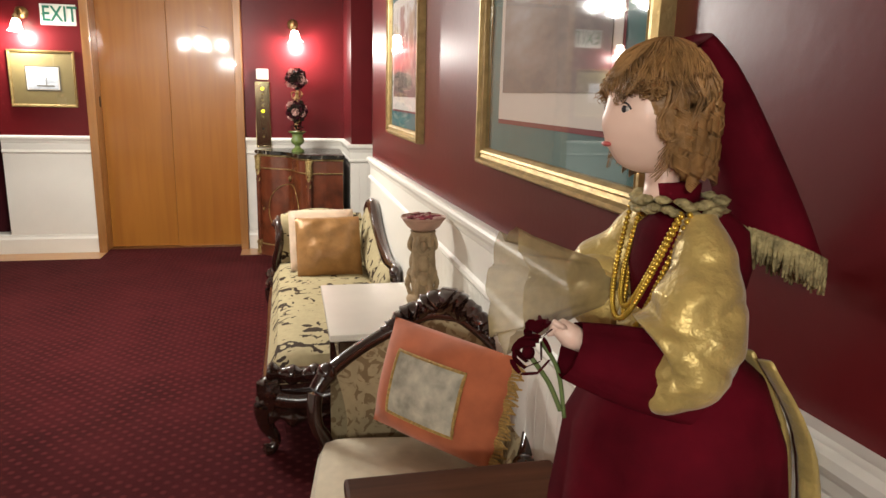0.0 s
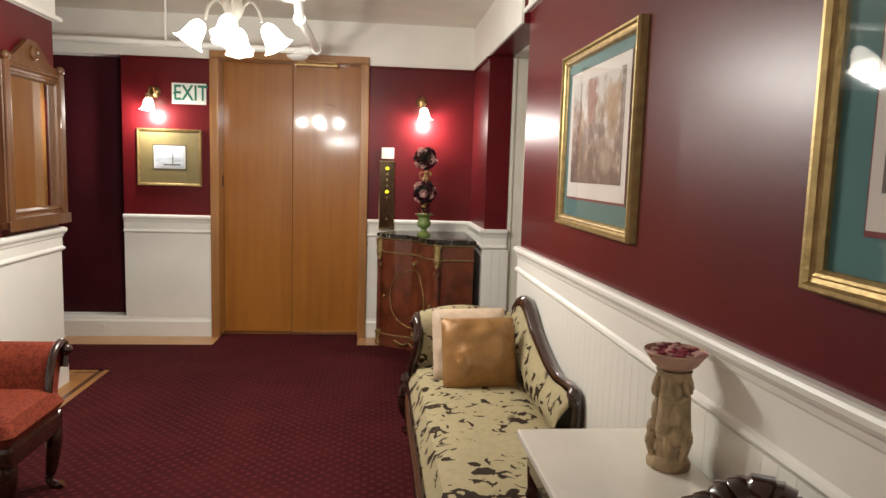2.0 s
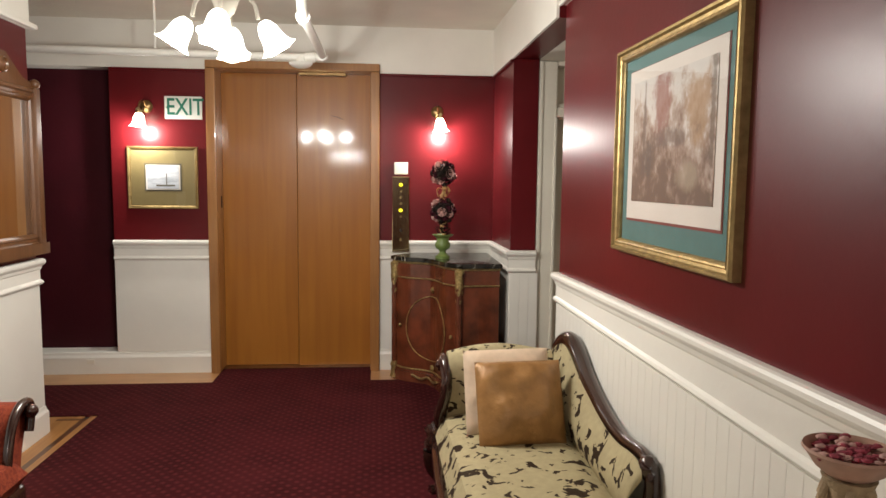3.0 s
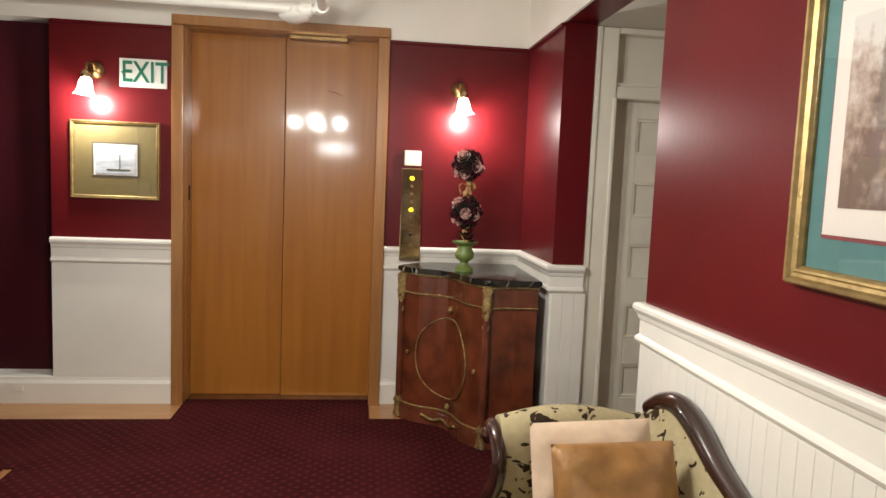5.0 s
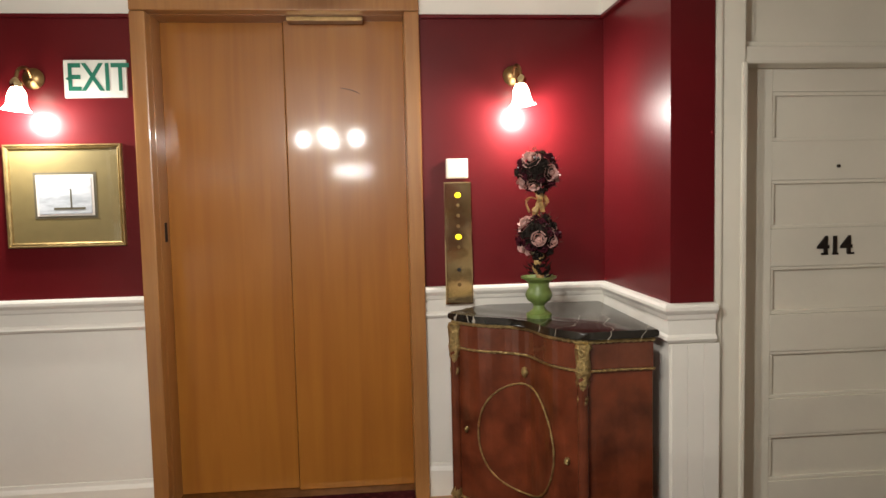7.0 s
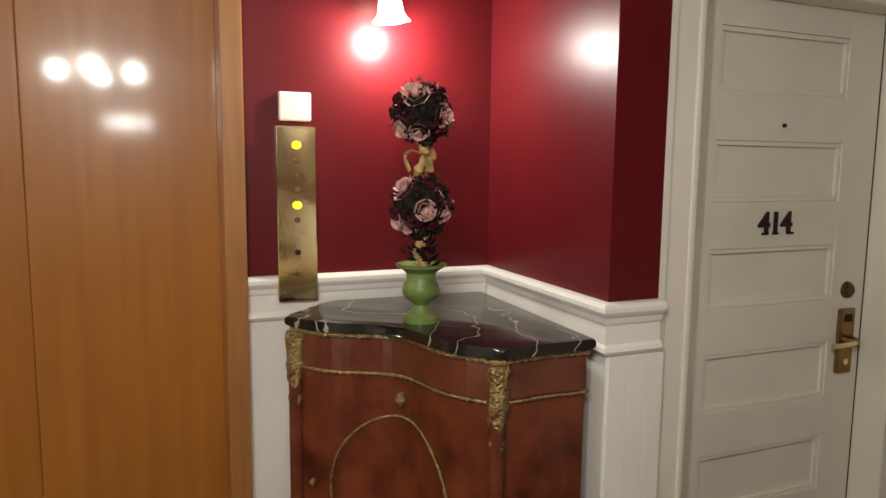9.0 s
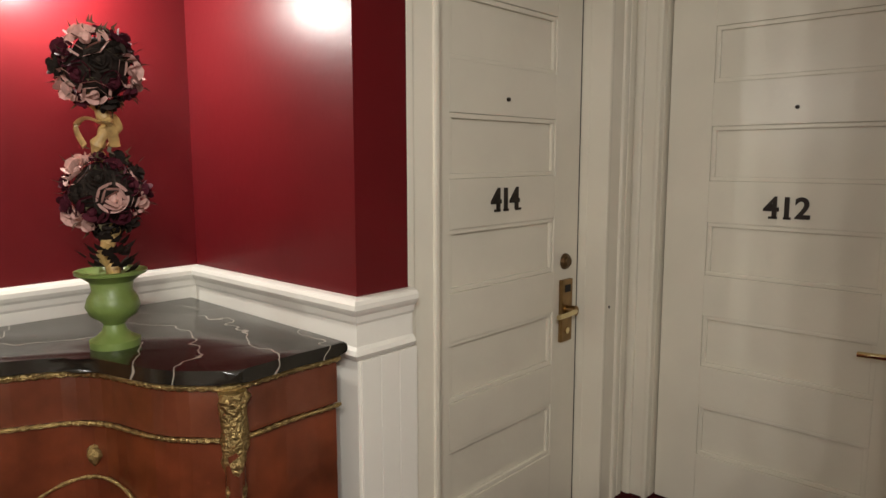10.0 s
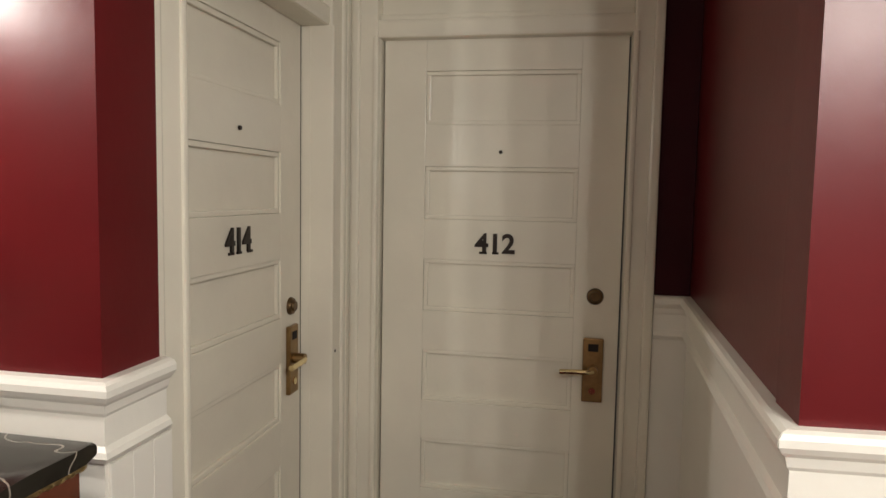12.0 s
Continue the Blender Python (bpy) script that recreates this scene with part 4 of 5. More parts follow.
for t, z, r in ((0.50, 0.705, 0.016), (0.50, 0.135, 0.018), (0.90, 0.42, 0.012), (0.10, 0.42, 0.010)):
    bm = bmesh.new()
    ball(bm, on_front(t, z, 0.006), r, 10, (1, 1, 1.3), 0.5)
    part("gilt_escutcheon", bm, ORMOLU, cab, smooth=True)
bm = bmesh.new()
sweep(bm, spline([on_front(0.30, 0.075, 0.035), on_front(0.40, 0.05, 0.04), on_front(0.5, 0.07, 0.045), on_front(0.60, 0.05, 0.04), on_front(0.70, 0.075, 0.035)], 8), 0.008, 8)
part("apron_mount", bm, ORMOLU, cab, smooth=True)

# ---- urn and topiary ----
ux, uy = 0.654, 5.572
urn = root("urn", (ux, uy, 0.93), "green glazed classical urn on the marble top", "urn")
bm = bmesh.new()
lathe(bm, [(0.001, 0.930), (0.052, 0.930), (0.053, 0.946), (0.040, 0.953), (0.026, 0.966), (0.022, 0.980), (0.030, 0.990), (0.048, 1.002), (0.057, 1.022), (0.052, 1.040), (0.042, 1.056), (0.045, 1.076), (0.060, 1.088), (0.073, 1.094), (0.075, 1.101), (0.066, 1.102), (0.055, 1.092), (0.001, 1.085)], Matrix.Translation((ux, uy, 0)), 28)
part("bowl", bm, GREEN_GLAZE, urn, smooth=True)
LEAF = mat("dark_leaf", (0.022, 0.016, 0.013), 0.85, vary=0.5, scale=50, spec=0.12)
BURG = mat("burgundy_petal", (0.055, 0.008, 0.015), 0.8, vary=0.4, scale=60, spec=0.15)
PINK = mat("dusty_pink_petal", (0.52, 0.31, 0.27), 0.7, vary=0.25, scale=60, spec=0.2)
STEM = mat("gold_ribbon", (0.42, 0.27, 0.10), 0.5, vary=0.4, scale=30)


def rose(bm, c, r, direction, rng):
    """Overlapping petal cups round a bud."""
    d = Vector(direction).normalized()
    q = d.to_track_quat("Z", "Y").to_matrix()
    for ring, (n, rad, lift) in enumerate(((3, 0.30, 0.55), (5, 0.62, 0.30), (6, 0.92, 0.05))):
        for k in range(n):
            a = 2 * math.pi * (k + 0.37 * ring) / n + rng.uniform(-0.2, 0.2)
            pts = []
            for u, v in ((-0.42, -0.2), (0.42, -0.2), (0.5, 0.35), (0.2, 0.62), (-0.2, 0.62), (-0.5, 0.35)):
                lx, ly, lz = rad + 0.28 * v, u, lift + 0.55 * v * (1.0 - 0.35 * ring) - 0.25 * u * u
                pts.append(bm.verts.new(Vector(c) + q @ Vector((r * (lx * math.cos(a) - ly * math.sin(a)), r * (lx * math.sin(a) + ly * math.cos(a)), r * lz))))
            bm.faces.new(pts)
    ball(bm, Vector(c) + d * r * 0.35, r * 0.35, 8)


topi = root("topiary", (ux, uy, 1.09), "artificial topiary of two balls of burgundy and pink roses", "artificial plant")
rng = random.Random(4)
bm = bmesh.new()
twist = [(ux + 0.012 * math.cos(k * 0.7), uy + 0.012 * math.sin(k * 0.7), 1.088 + k * 0.0125) for k in range(36)]
sweep(bm, twist, [0.010 + 0.007 * math.sin(k * 1.3) ** 2 for k in range(36)], 8)
part("twisted_stem", bm, STEM, topi, "gold ribbon-wrapped stem", True)
for zc, r in ((1.27, 0.088), (1.535, 0.086)):
    bm = bmesh.new()
    ball(bm, (ux, uy, zc), r * 0.72, 16, rough=0.3)
    base = part("foliage_core", bm, LEAF, topi, smooth=True)
    for k in range(30):
        zz = 1 - 2 * (k + 0.5) / 30
        a = k * 2.39996 + zc * 3
        d = Vector((math.sqrt(1 - zz * zz) * math.cos(a), math.sqrt(1 - zz * zz) * math.sin(a), zz))
        bm = bmesh.new()
        rr = rng.uniform(0.020, 0.031) * (1.25 if k % 7 in (2, 5) else 1.0)
        rose(bm, Vector((ux, uy, zc)) + d * r * 0.80, rr, d, rng)
        part("rose", bm, (BURG, LEAF, PINK, BURG, BURG, PINK, LEAF)[k % 7], base)
    bm = bmesh.new()
    for k in range(60):
        d = Vector((rng.gauss(0, 1), rng.gauss(0, 1), rng.gauss(0, 1))).normalized()
        p = Vector((ux, uy, zc)) + d * r * rng.uniform(0.85, 1.12)
        s = d.cross(Vector((0.3, 0.2, 0.9))).normalized() * 0.009
        t = d * 0.016
        bm.faces.new([bm.verts.new(p - s), bm.verts.new(p + t * 0.4 + s * 0.2), bm.verts.new(p + t * 1.4), bm.verts.new(p + s + t * 0.3)])
    part("leaf_sprays", bm, mat("olive_leaf", (0.07, 0.06, 0.03), 0.6, vary=0.4), topi)
bm = bmesh.new()
for k in range(70):
    a, h = rng.uniform(0, 6.3), rng.random()
    r = (0.050 * (1 - h) + 0.018) * rng.uniform(0.5, 1.0)
    p = Vector((ux + r * math.cos(a), uy + r * math.sin(a), 1.092 + 0.10 * h))
    d = Vector((math.cos(a), math.sin(a), 0.8)).normalized()
    s = d.cross(Vector((0, 0, 1))).normalized() * 0.010
    bm.faces.new([bm.verts.new(p - s), bm.verts.new(p + d * 0.012 - s * 0.9), bm.verts.new(p + d * 0.028), bm.verts.new(p + d * 0.012 + s * 0.9), bm.verts.new(p + s)])
part("leaf_collar", bm, LEAF, topi, "dark leaves round the stem foot")
bm = bmesh.new()
for k in range(3):
    a = 2.1 * k + 0.5
    sweep(bm, spline([(ux, uy, 1.42), (ux + 0.03 * math.cos(a), uy + 0.03 * math.sin(a), 1.44 - 0.01 * k), (ux + 0.05 * math.cos(a), uy + 0.05 * math.sin(a), 1.41), (ux + 0.035 * math.cos(a + 0.4), uy + 0.035 * math.sin(a + 0.4), 1.37)], 5), 0.011, 6, flat=0.25)
part("ribbon_bow", bm, STEM, topi, "gold ribbon bow", True)

# ---- chaise longue ----
ch = root("chaise_longue", (0.75, 3.0, 0), "dark carved chaise longue in beige leaf brocade against the wall", "chaise longue")
Y0, Y1, X0, X1 = 2.13, 3.93, 0.485, 1.06
bm = bmesh.new()
n, k2 = 30, 14
grid = []
for i in range(n + 1):
    row = []
    for j in range(k2 + 1):
        u, v = i / n, 2 * j / k2 - 1
        edge = (1 - abs(v) ** 5) ** 0.4 * (1 - max(0, 1 - u * 12) ** 2.5) ** 0.5
        row.append(bm.verts.new((0.5 * (X0 + X1) + v * 0.5 * (X1 - X0 + 0.02), Y0 + u * (Y1 - Y0), 0.285 + 0.105 * edge)))
    grid.append(row)
for i in range(n):
    for j in range(k2):
        bm.faces.new((grid[i][j], grid[i + 1][j], grid[i + 1][j + 1], grid[i][j + 1]))
part("seat", bm, TOILE, ch, "beige seat with dark leaf figures", True)
bm = boxes(((X0 + 0.004, Y0 + 0.03, 0.19), (X1, Y1, 0.285)), bevel=0.015)
part("upholstered_rail", bm, TOILE, ch)
bm = bmesh.new()
sweep(bm, spline([(X0 - 0.005, Y0 + 0.02, 0.235), (X0 - 0.014, 2.5, 0.205), (X0 - 0.01, 3.0, 0.19), (X0 - 0.014, 3.5, 0.205), (X0, 3.95, 0.24)], 8), 0.026, 10)
part("front_rail", bm, DARKWOOD, ch, "carved dark wood seat rail", True)
bm = bmesh.new()
# dark panel stands for the shade under the seat; the carved bars follow
box(bm, (X0 + 0.01, Y0 + 0.002, 0.150), (X1 - 0.01, Y0 + 0.045, 0.340), 0.016)
for z, rad, amp in ((0.335, 0.030, 0.010), (0.235, 0.036, 0.0), (0.165, 0.024, 0.014)):
    line_e = spline([(X0 - 0.002, Y0 + 0.012, z), (0.62, Y0 - 0.014, z - 0.012), (0.77, Y0 - 0.020, z + 0.012), (0.92, Y0 - 0.014, z - 0.012), (X1, Y0 + 0.012, z)], 10)
    sweep(bm, line_e, [rad + amp * math.sin(k * 1.1) for k in range(len(line_e))], 10)
part("end_rail_with_shade", bm, DARKWOOD, ch, "carved dark wood end rail, deepened by a dark panel standing for shade", True)
for x, y, sx in ((X0 + 0.015, Y0 + 0.03, -1), (X1 - 0.04, Y0 + 0.03, 1), (X0 + 0.01, 3.90, -1), (X1 - 0.04, 3.90, 1)):
    bm = bmesh.new()
    pts = spline([(x, y, 0.26), (x + sx * 0.035, y - 0.015, 0.20), (x + sx * 0.03, y - 0.005, 0.12), (x - sx * 0.005, y, 0.06), (x + sx * 0.01, y - 0.01, 0.025), (x + sx * 0.04, y - 0.02, 0.022)], 6)
    sweep(bm, pts, [0.052 - 0.032 * min(1, i / 18) + (0.006 if i > 24 else 0) for i in range(len(pts))], 12)
    ball(bm, (x + sx * 0.012, y - 0.022, 0.255), 0.052, 14, (1, 0.8, 1.35), 0.6)
    part("cabriole_leg", bm, DARKWOOD, ch, "carved cabriole leg", True)
# scrolled far arm
prof = [(3.84, 0.36), (3.80, 0.44), (3.79, 0.53), (3.80, 0.60), (3.835, 0.638), (3.89, 0.642), (3.935, 0.62), (3.945, 0.585), (3.93, 0.48), (3.93, 0.36)]
bm = bmesh.new()
rings = []
for i in range(17):
    u = i / 16
    x = X0 + 0.045 + u * (1.02 - X0 - 0.045)
    sag = 0.035 * math.sin(math.pi * min(1, u * 1.1)) - 0.045
    rings.append([bm.verts.new((x, y + 0.03 * u, z + (sag + 0.05) * (z - 0.36) / 0.32 - 0.0)) for y, z in [(a.x, a.y) for a in spline([(p[0], p[1], 0) for p in prof], 4)]])
for a, b in zip(rings, rings[1:]):
    for q in range(len(a) - 1):
        bm.faces.new((a[q], a[q + 1], b[q + 1], b[q]))
bm.faces.new(rings[0][::-1]), bm.faces.new(rings[-1])
part("arm_rest", bm, TOILE, ch, "scrolled arm in leaf brocade", True)
bm = bmesh.new()
pts = spline([(X0 + 0.03, 3.90, 0.25), (X0 + 0.01, 3.86, 0.36), (X0 + 0.03, 3.80, 0.47), (X0 + 0.035, 3.79, 0.54), (X0 + 0.03, 3.82, 0.60), (X0 + 0.025, 3.875, 0.62), (X0 + 0.025, 3.905, 0.595), (X0 + 0.02, 3.885, 0.565)], 6)
sweep(bm, pts, [0.030 - 0.010 * i / len(pts) for i in range(len(pts))], 10)
ball(bm, (X0 + 0.015, 3.86, 0.37), 0.034, 12, (0.8, 1, 1), 0.5)
ball(bm, (X0 + 0.02, 3.87, 0.595), 0.026, 12, (1.2, 1, 1), 0.3)
part("arm_scroll", bm, DARKWOOD, ch, "carved dark wood arm scroll", True)
# back: swept top rail descending along the wall
line_b = spline([(1.072, 3.95, 0.650), (1.072, 3.84, 0.700), (1.075, 3.73, 0.718), (1.078, 3.61, 0.685), (1.08, 3.46, 0.615), (1.082, 3.25, 0.555), (1.084, 3.05, 0.530), (1.085, 2.87, 0.545), (1.085, 2.79, 0.535), (1.085, 2.77, 0.49), (1.085, 2.78, 0.40)], 7)
bm = bmesh.new()
sweep(bm, line_b, [0.030 + 0.007 * math.sin(i * 0.09) for i in range(len(line_b))], 12)
ball(bm, (1.08, 2.795, 0.525), 0.040, 14, (0.8, 1, 1), 0.25)
part("back_rail", bm, DARKWOOD, ch, "polished dark wood swept back rail", True)
bm = bmesh.new()
cols = []
for p in line_b[:-8]:
    col = []
    for j in range(9):
        v = j / 8
        z = 0.34 + (p.z - 0.34) * v
        col.append(bm.verts.new((1.035 + 0.015 * v - 0.055 * math.sin(math.pi * min(1, v * 1.02)) * 0.8, p.y, z)))
    cols.append(col)
for a, b in zip(cols, cols[1:]):
    for j in range(8):
        bm.faces.new((a[j], a[j + 1], b[j + 1], b[j]))
part("backrest", bm, TOILE, ch, "sloping back in leaf brocade", True)

for child in ch.children:
    child.data.transform(Matrix.Translation((-0.012, 2.13, 0)) @ Matrix.Diagonal((1, 0.96, 1.07, 1)) @ Matrix.Translation((0, -2.13, 0)))

for nm, m, w, d, h, material, lab in (
    ("satin_cushion", Matrix.Translation((0.785, 3.43, 0.568)) @ pose(0, 0, 0, 68, 0, 4), 0.385, 0.36, 0.13, SATIN, "bronze satin cushion leaning on the chaise arm"),
    ("cream_cushion", Matrix.Translation((0.755, 3.55, 0.583)) @ pose(0, 0, 0, 74, 0, 6), 0.40, 0.37, 0.10, SATIN_CREAM, "cream satin cushion behind a bronze one")):
    c = root(nm, m.translation, lab, "cushion")
    bm = bmesh.new()
    pad(bm, m, w, d, h * 1.15, 30, 3.2, 1.0, 0.026)
    part("cover", bm, material, c, smooth=True)

# ---- marble side table and pedestal bowl ----
tb = root("side_table", (0.87, 1.81, 0), "dark wood side table with a white marble top", "side table")
part("marble_top", boxes(((0.673, 1.470, 0.711), (1.075, 2.022, 0.733)), bevel=0.006), WHITE_MARBLE, tb, "white marble slab")
part("apron", boxes(((0.70, 1.495, 0.628), (1.05, 1.995, 0.711)), bevel=0.004), DARKWOOD, tb)
for x in (0.72, 1.03):
    for y in (1.515, 1.975):
        bm = bmesh.new()
        lathe(bm, [(0.010, 0.0), (0.014, 0.02), (0.011, 0.05), (0.016, 0.30), (0.020, 0.54), (0.026, 0.56), (0.020, 0.58), (0.024, 0.64)], Matrix.Translation((x, y, 0)), 12)
        part("leg", bm, DARKWOOD, tb, smooth=True)
px, py, pz = 1.004, 1.77, 0.734
bm = bmesh.new()
lathe(bm, [(0.001, 0), (0.066, 0), (0.068, 0.012), (0.060, 0.024), (0.046, 0.03), (0.044, 0.06), (0.050, 0.10), (0.046, 0.14), (0.050, 0.18), (0.043, 0.215), (0.050, 0.235), (0.055, 0.245), (0.001, 0.248)], Matrix.Translation((px, py, pz)), 40,
      lambda a, z: 1 + (0.20 * math.cos(3 * a + 1.2) * math.sin(math.pi * max(0, min(1, (z - 0.03) / 0.19))) + 0.08 * math.sin(7 * a + 40 * z) * (0.03 < z < 0.22)))
for k in range(3):
    a = k * 2.094 + 0.4
    cx, cy = px + 0.036 * math.cos(a), py + 0.036 * math.sin(a)
    ball(bm, (cx, cy, pz + 0.195), 0.021, 12, (1, 1, 1.15))
    ball(bm, (cx, cy, pz + 0.135), 0.027, 12, (1, 1, 1.5))
    ball(bm, (cx + 0.012 * math.cos(a), cy + 0.012 * math.sin(a), pz + 0.09), 0.024, 12, (1.1, 1.1, 1.1))
    for s in (-1, 1):
        b = a + s * 0.42
        sweep(bm, spline([(px + 0.055 * math.cos(b), py + 0.055 * math.sin(b), pz + 0.085), (px + 0.064 * math.cos(b), py + 0.064 * math.sin(b), pz + 0.06), (px + 0.052 * math.cos(b), py + 0.052 * math.sin(b), pz + 0.026)], 5), [0.013] * 6 + [0.010] * 5, 8)
        sweep(bm, spline([(cx + 0.02 * s * math.sin(a), cy - 0.02 * s * math.cos(a), pz + 0.165), (px + 0.058 * math.cos(b), py + 0.058 * math.sin(b), pz + 0.19), (px + 0.045 * math.cos(b), py + 0.045 * math.sin(b), pz + 0.232)], 5), 0.009, 8)
for v in bm.verts:
    v.co.x, v.co.y = px + (v.co.x - px) * 0.79, py + (v.co.y - py) * 0.79
solid("figure_pedestal", bm, STONE, "cast stone pedestal carved with figures", "statuette", smooth=True)
dish = root("potpourri_dish", (px, py, pz + 0.248), "shallow terracotta dish of pink potpourri", "dish")
bm = bmesh.new()
lathe(bm, [(0.001, 0.249), (0.045, 0.249), (0.064, 0.262), (0.082, 0.285), (0.088, 0.290), (0.086, 0.295), (0.078, 0.288), (0.06, 0.272), (0.001, 0.266)], Matrix.Translation((px, py, pz)) @ Matrix.Diagonal((0.86, 0.86, 1, 1)), 30)
part("bowl", bm, mat("pink_terracotta", (0.42, 0.24, 0.17), 0.6, vary=0.2, scale=18), dish, smooth=True)
rng = random.Random(9)
for nm, material, cnt in (("dark_petals", PETAL, 60), ("pale_petals", PINK, 36)):
    bm = bmesh.new()
    for k in range(cnt):
        a, r = rng.uniform(0, 6.3), 0.062 * math.sqrt(rng.random())
        ball(bm, (px + r * math.cos(a), py + r * math.sin(a), pz + 0.284 + rng.uniform(0, 0.012)), rng.uniform(0.007, 0.013), 6, (1, 0.7, 0.35), 0.4)
    tagged(part(nm, bm, material, dish, "dried petals", True), kind="stuff")

# ---- barrel armchair with cushion ----
ac = root("armchair", (0.73, 1.10, 0), "carved dark wood armchair with gold brocade back and cream seat", "armchair")
CX, CY, FACE = 0.845, 1.10, radians(60)
LO, HI = -100, 68


def arc_point(deg, r, z):
    a = FACE + radians(deg)
    return Vector((CX + r * math.cos(a), CY + r * math.sin(a), z))


def back_height(deg):
    return 0.815 - 0.0024 * max(0, abs(deg) - 8)


bm = bmesh.new()
pts = [arc_point(d, 0.300, back_height(d)) for d in range(LO, HI + 1, 4)]
sweep(bm, pts, 0.021, 10)
for d in (LO, HI):
    ball(bm, arc_point(d, 0.305, back_height(d)), 0.030, 12)
part("arm_rail", bm, DARKWOOD, ac, "polished dark wood arm and back rail", True)
for d, s in ((HI, 1), (LO, -1)):
    bm = bmesh.new()
    z = back_height(d)
    sweep(bm, spline([arc_point(d, 0.303, z), arc_point(d + s * 7, 0.312, z - 0.05), arc_point(d + s * 9, 0.302, z - 0.13), arc_point(d + s * 4, 0.288, z - 0.20), arc_point(d + s * 6, 0.285, 0.37)], 6), [0.026 - 0.006 * math.sin(math.pi * k / 24) for k in range(25)], 10)
    part("arm_support", bm, DARKWOOD, ac, "curved dark wood arm support", True)
bm = bmesh.new()
crest = [arc_point(d * 0.5, 0.303, back_height(d * 0.5) + 0.036 * math.cos(d * 0.5 / 38 * 1.4) + 0.004 * math.sin(d * 0.9)) for d in range(-76, 77)]
sweep(bm, crest, [0.034 * (1 - abs(i - 76) / 120) * (1 + 0.35 * math.sin(i * 0.75) + 0.15 * math.sin(i * 1.9)) for i in range(len(crest))], 12)
part("carved_crest", bm, DARKWOOD, ac, "carved dark wood crest", True)
bm = bmesh.new()
cols = []
for d in range(LO + 3, HI - 1, 6):
    cols.append([bm.verts.new(arc_point(d, 0.283 - 0.045 * math.sin(math.pi * j / 7), 0.40 + (back_height(d) - 0.41) * j / 7)) for j in range(8)])
for a, b in zip(cols, cols[1:]):
    for j in range(7):
        bm.faces.new((a[j], a[j + 1], b[j + 1], b[j]))
part("backrest", bm, BROCADE, ac, "gold brocade inner back", True)
bm = bmesh.new()
cols = []
for d in range(LO + 3, HI - 1, 6):
    cols.append([bm.verts.new(arc_point(d, 0.310, 0.36 + (back_height(d) - 0.36) * j / 3)) for j in range(4)])
for a, b in zip(cols, cols[1:]):
    for j in range(3):
        bm.faces.new((a[j], b[j], b[j + 1], a[j + 1]))
part("outer_back", bm, BROCADE, ac, "gold brocade outer back", True)
SEATM = Matrix.Translation((CX - 0.025, CY - 0.08, 0.45)) @ pose(0, 0, 0, 0, 0, -8)
bm = bmesh.new()
pad(bm, SEATM, 0.48, 0.54, 0.15, 16, 7.0)
part("seat", bm, SEAT_CREAM, ac, "cream cloth seat", True)
bm = bmesh.new()
box(bm, (-0.235, -0.275, -0.12), (0.235, 0.275, -0.02), 0.02, SEATM)
part("seat_rail", bm, DARKWOOD, ac)
for x, y in ((-0.20, -0.25), (-0.20, 0.24), (0.20, -0.25), (0.20, 0.24)):
    p = SEATM @ Vector((x, y, 0))
    q = SEATM @ Vector((x * 1.12, y * 1.12, 0))
    bm = bmesh.new()
    sweep(bm, spline([(p.x, p.y, 0.34), (q.x, q.y, 0.25), (p.x, p.y, 0.12), (p.x, p.y, 0.05), (q.x, q.y, 0.022)], 6), [0.040 - 0.024 * min(1, i / 16) for i in range(25)], 10)
    part("leg", bm, DARKWOOD, ac, smooth=True)

CUSH = Matrix.Translation((0.918, 1.085, 0.715)) @ Matrix.Rotation(radians(-47), 4, "Z") @ Matrix.Rotation(radians(76), 4, "X") @ Matrix.Rotation(radians(-4), 4, "Z")
oc = root("velvet_cushion", (0.90, 1.12, 0.6), "orange velvet cushion with a printed linen panel and gold fringe", "cushion")
bm = bmesh.new()
pad(bm, CUSH, 0.375, 0.29, 0.15, 34, 2.8, 1.0, 0.016)
part("cover", bm, VELVET_ORANGE, oc, smooth=True)
bm = bmesh.new()
g = []
for i in range(11):
    row = []
    for j in range(11):
        uu, v2 = (i / 5 - 1) * 0.52, (j / 5 - 1) * 0.54
        h = 0.075 * max(0, (1 - abs(uu) ** 2.8) * (1 - abs(v2) ** 2.8)) ** 0.72 + 0.008
        row.append(bm.verts.new(CUSH @ Vector((uu * 0.1875, v2 * 0.1425, h))))
    g.append(row)
for i in range(10):
    for j in range(10):
        bm.faces.new((g[i][j], g[i + 1][j], g[i + 1][j + 1], g[i][j + 1]))
rim = [g[i][0].co.copy() for i in range(11)] + [g[10][j].co.copy() for j in range(1, 11)] + [g[i][10].co.copy() for i in range(9, -1, -1)] + [g[0][j].co.copy() for j in range(9, -1, -1)]
part("printed_panel", bm, LINEN, oc, "faded printed linen panel", True)
bm = bmesh.new()
sweep(bm, rim, 0.0042, 6)
part("piping", bm, GOLD_FRINGE, oc, "gold cord round the panel", True)
bm = bmesh.new()
for k in range(34):
    y = -0.123 + 0.246 * k / 33
    a = CUSH @ Vector((0.168, y, 0))
    sweep(bm, [a, CUSH @ Vector((0.194, y + 0.004, 0.008 * math.sin(k))), CUSH @ Vector((0.208, y + 0.006 * math.sin(k * 2.3), 0.012 * math.sin(k * 1.7)))], [0.004, 0.0035, 0.002], 5)
part("fringe", bm, GOLD_FRINGE, oc, "gold fringe")

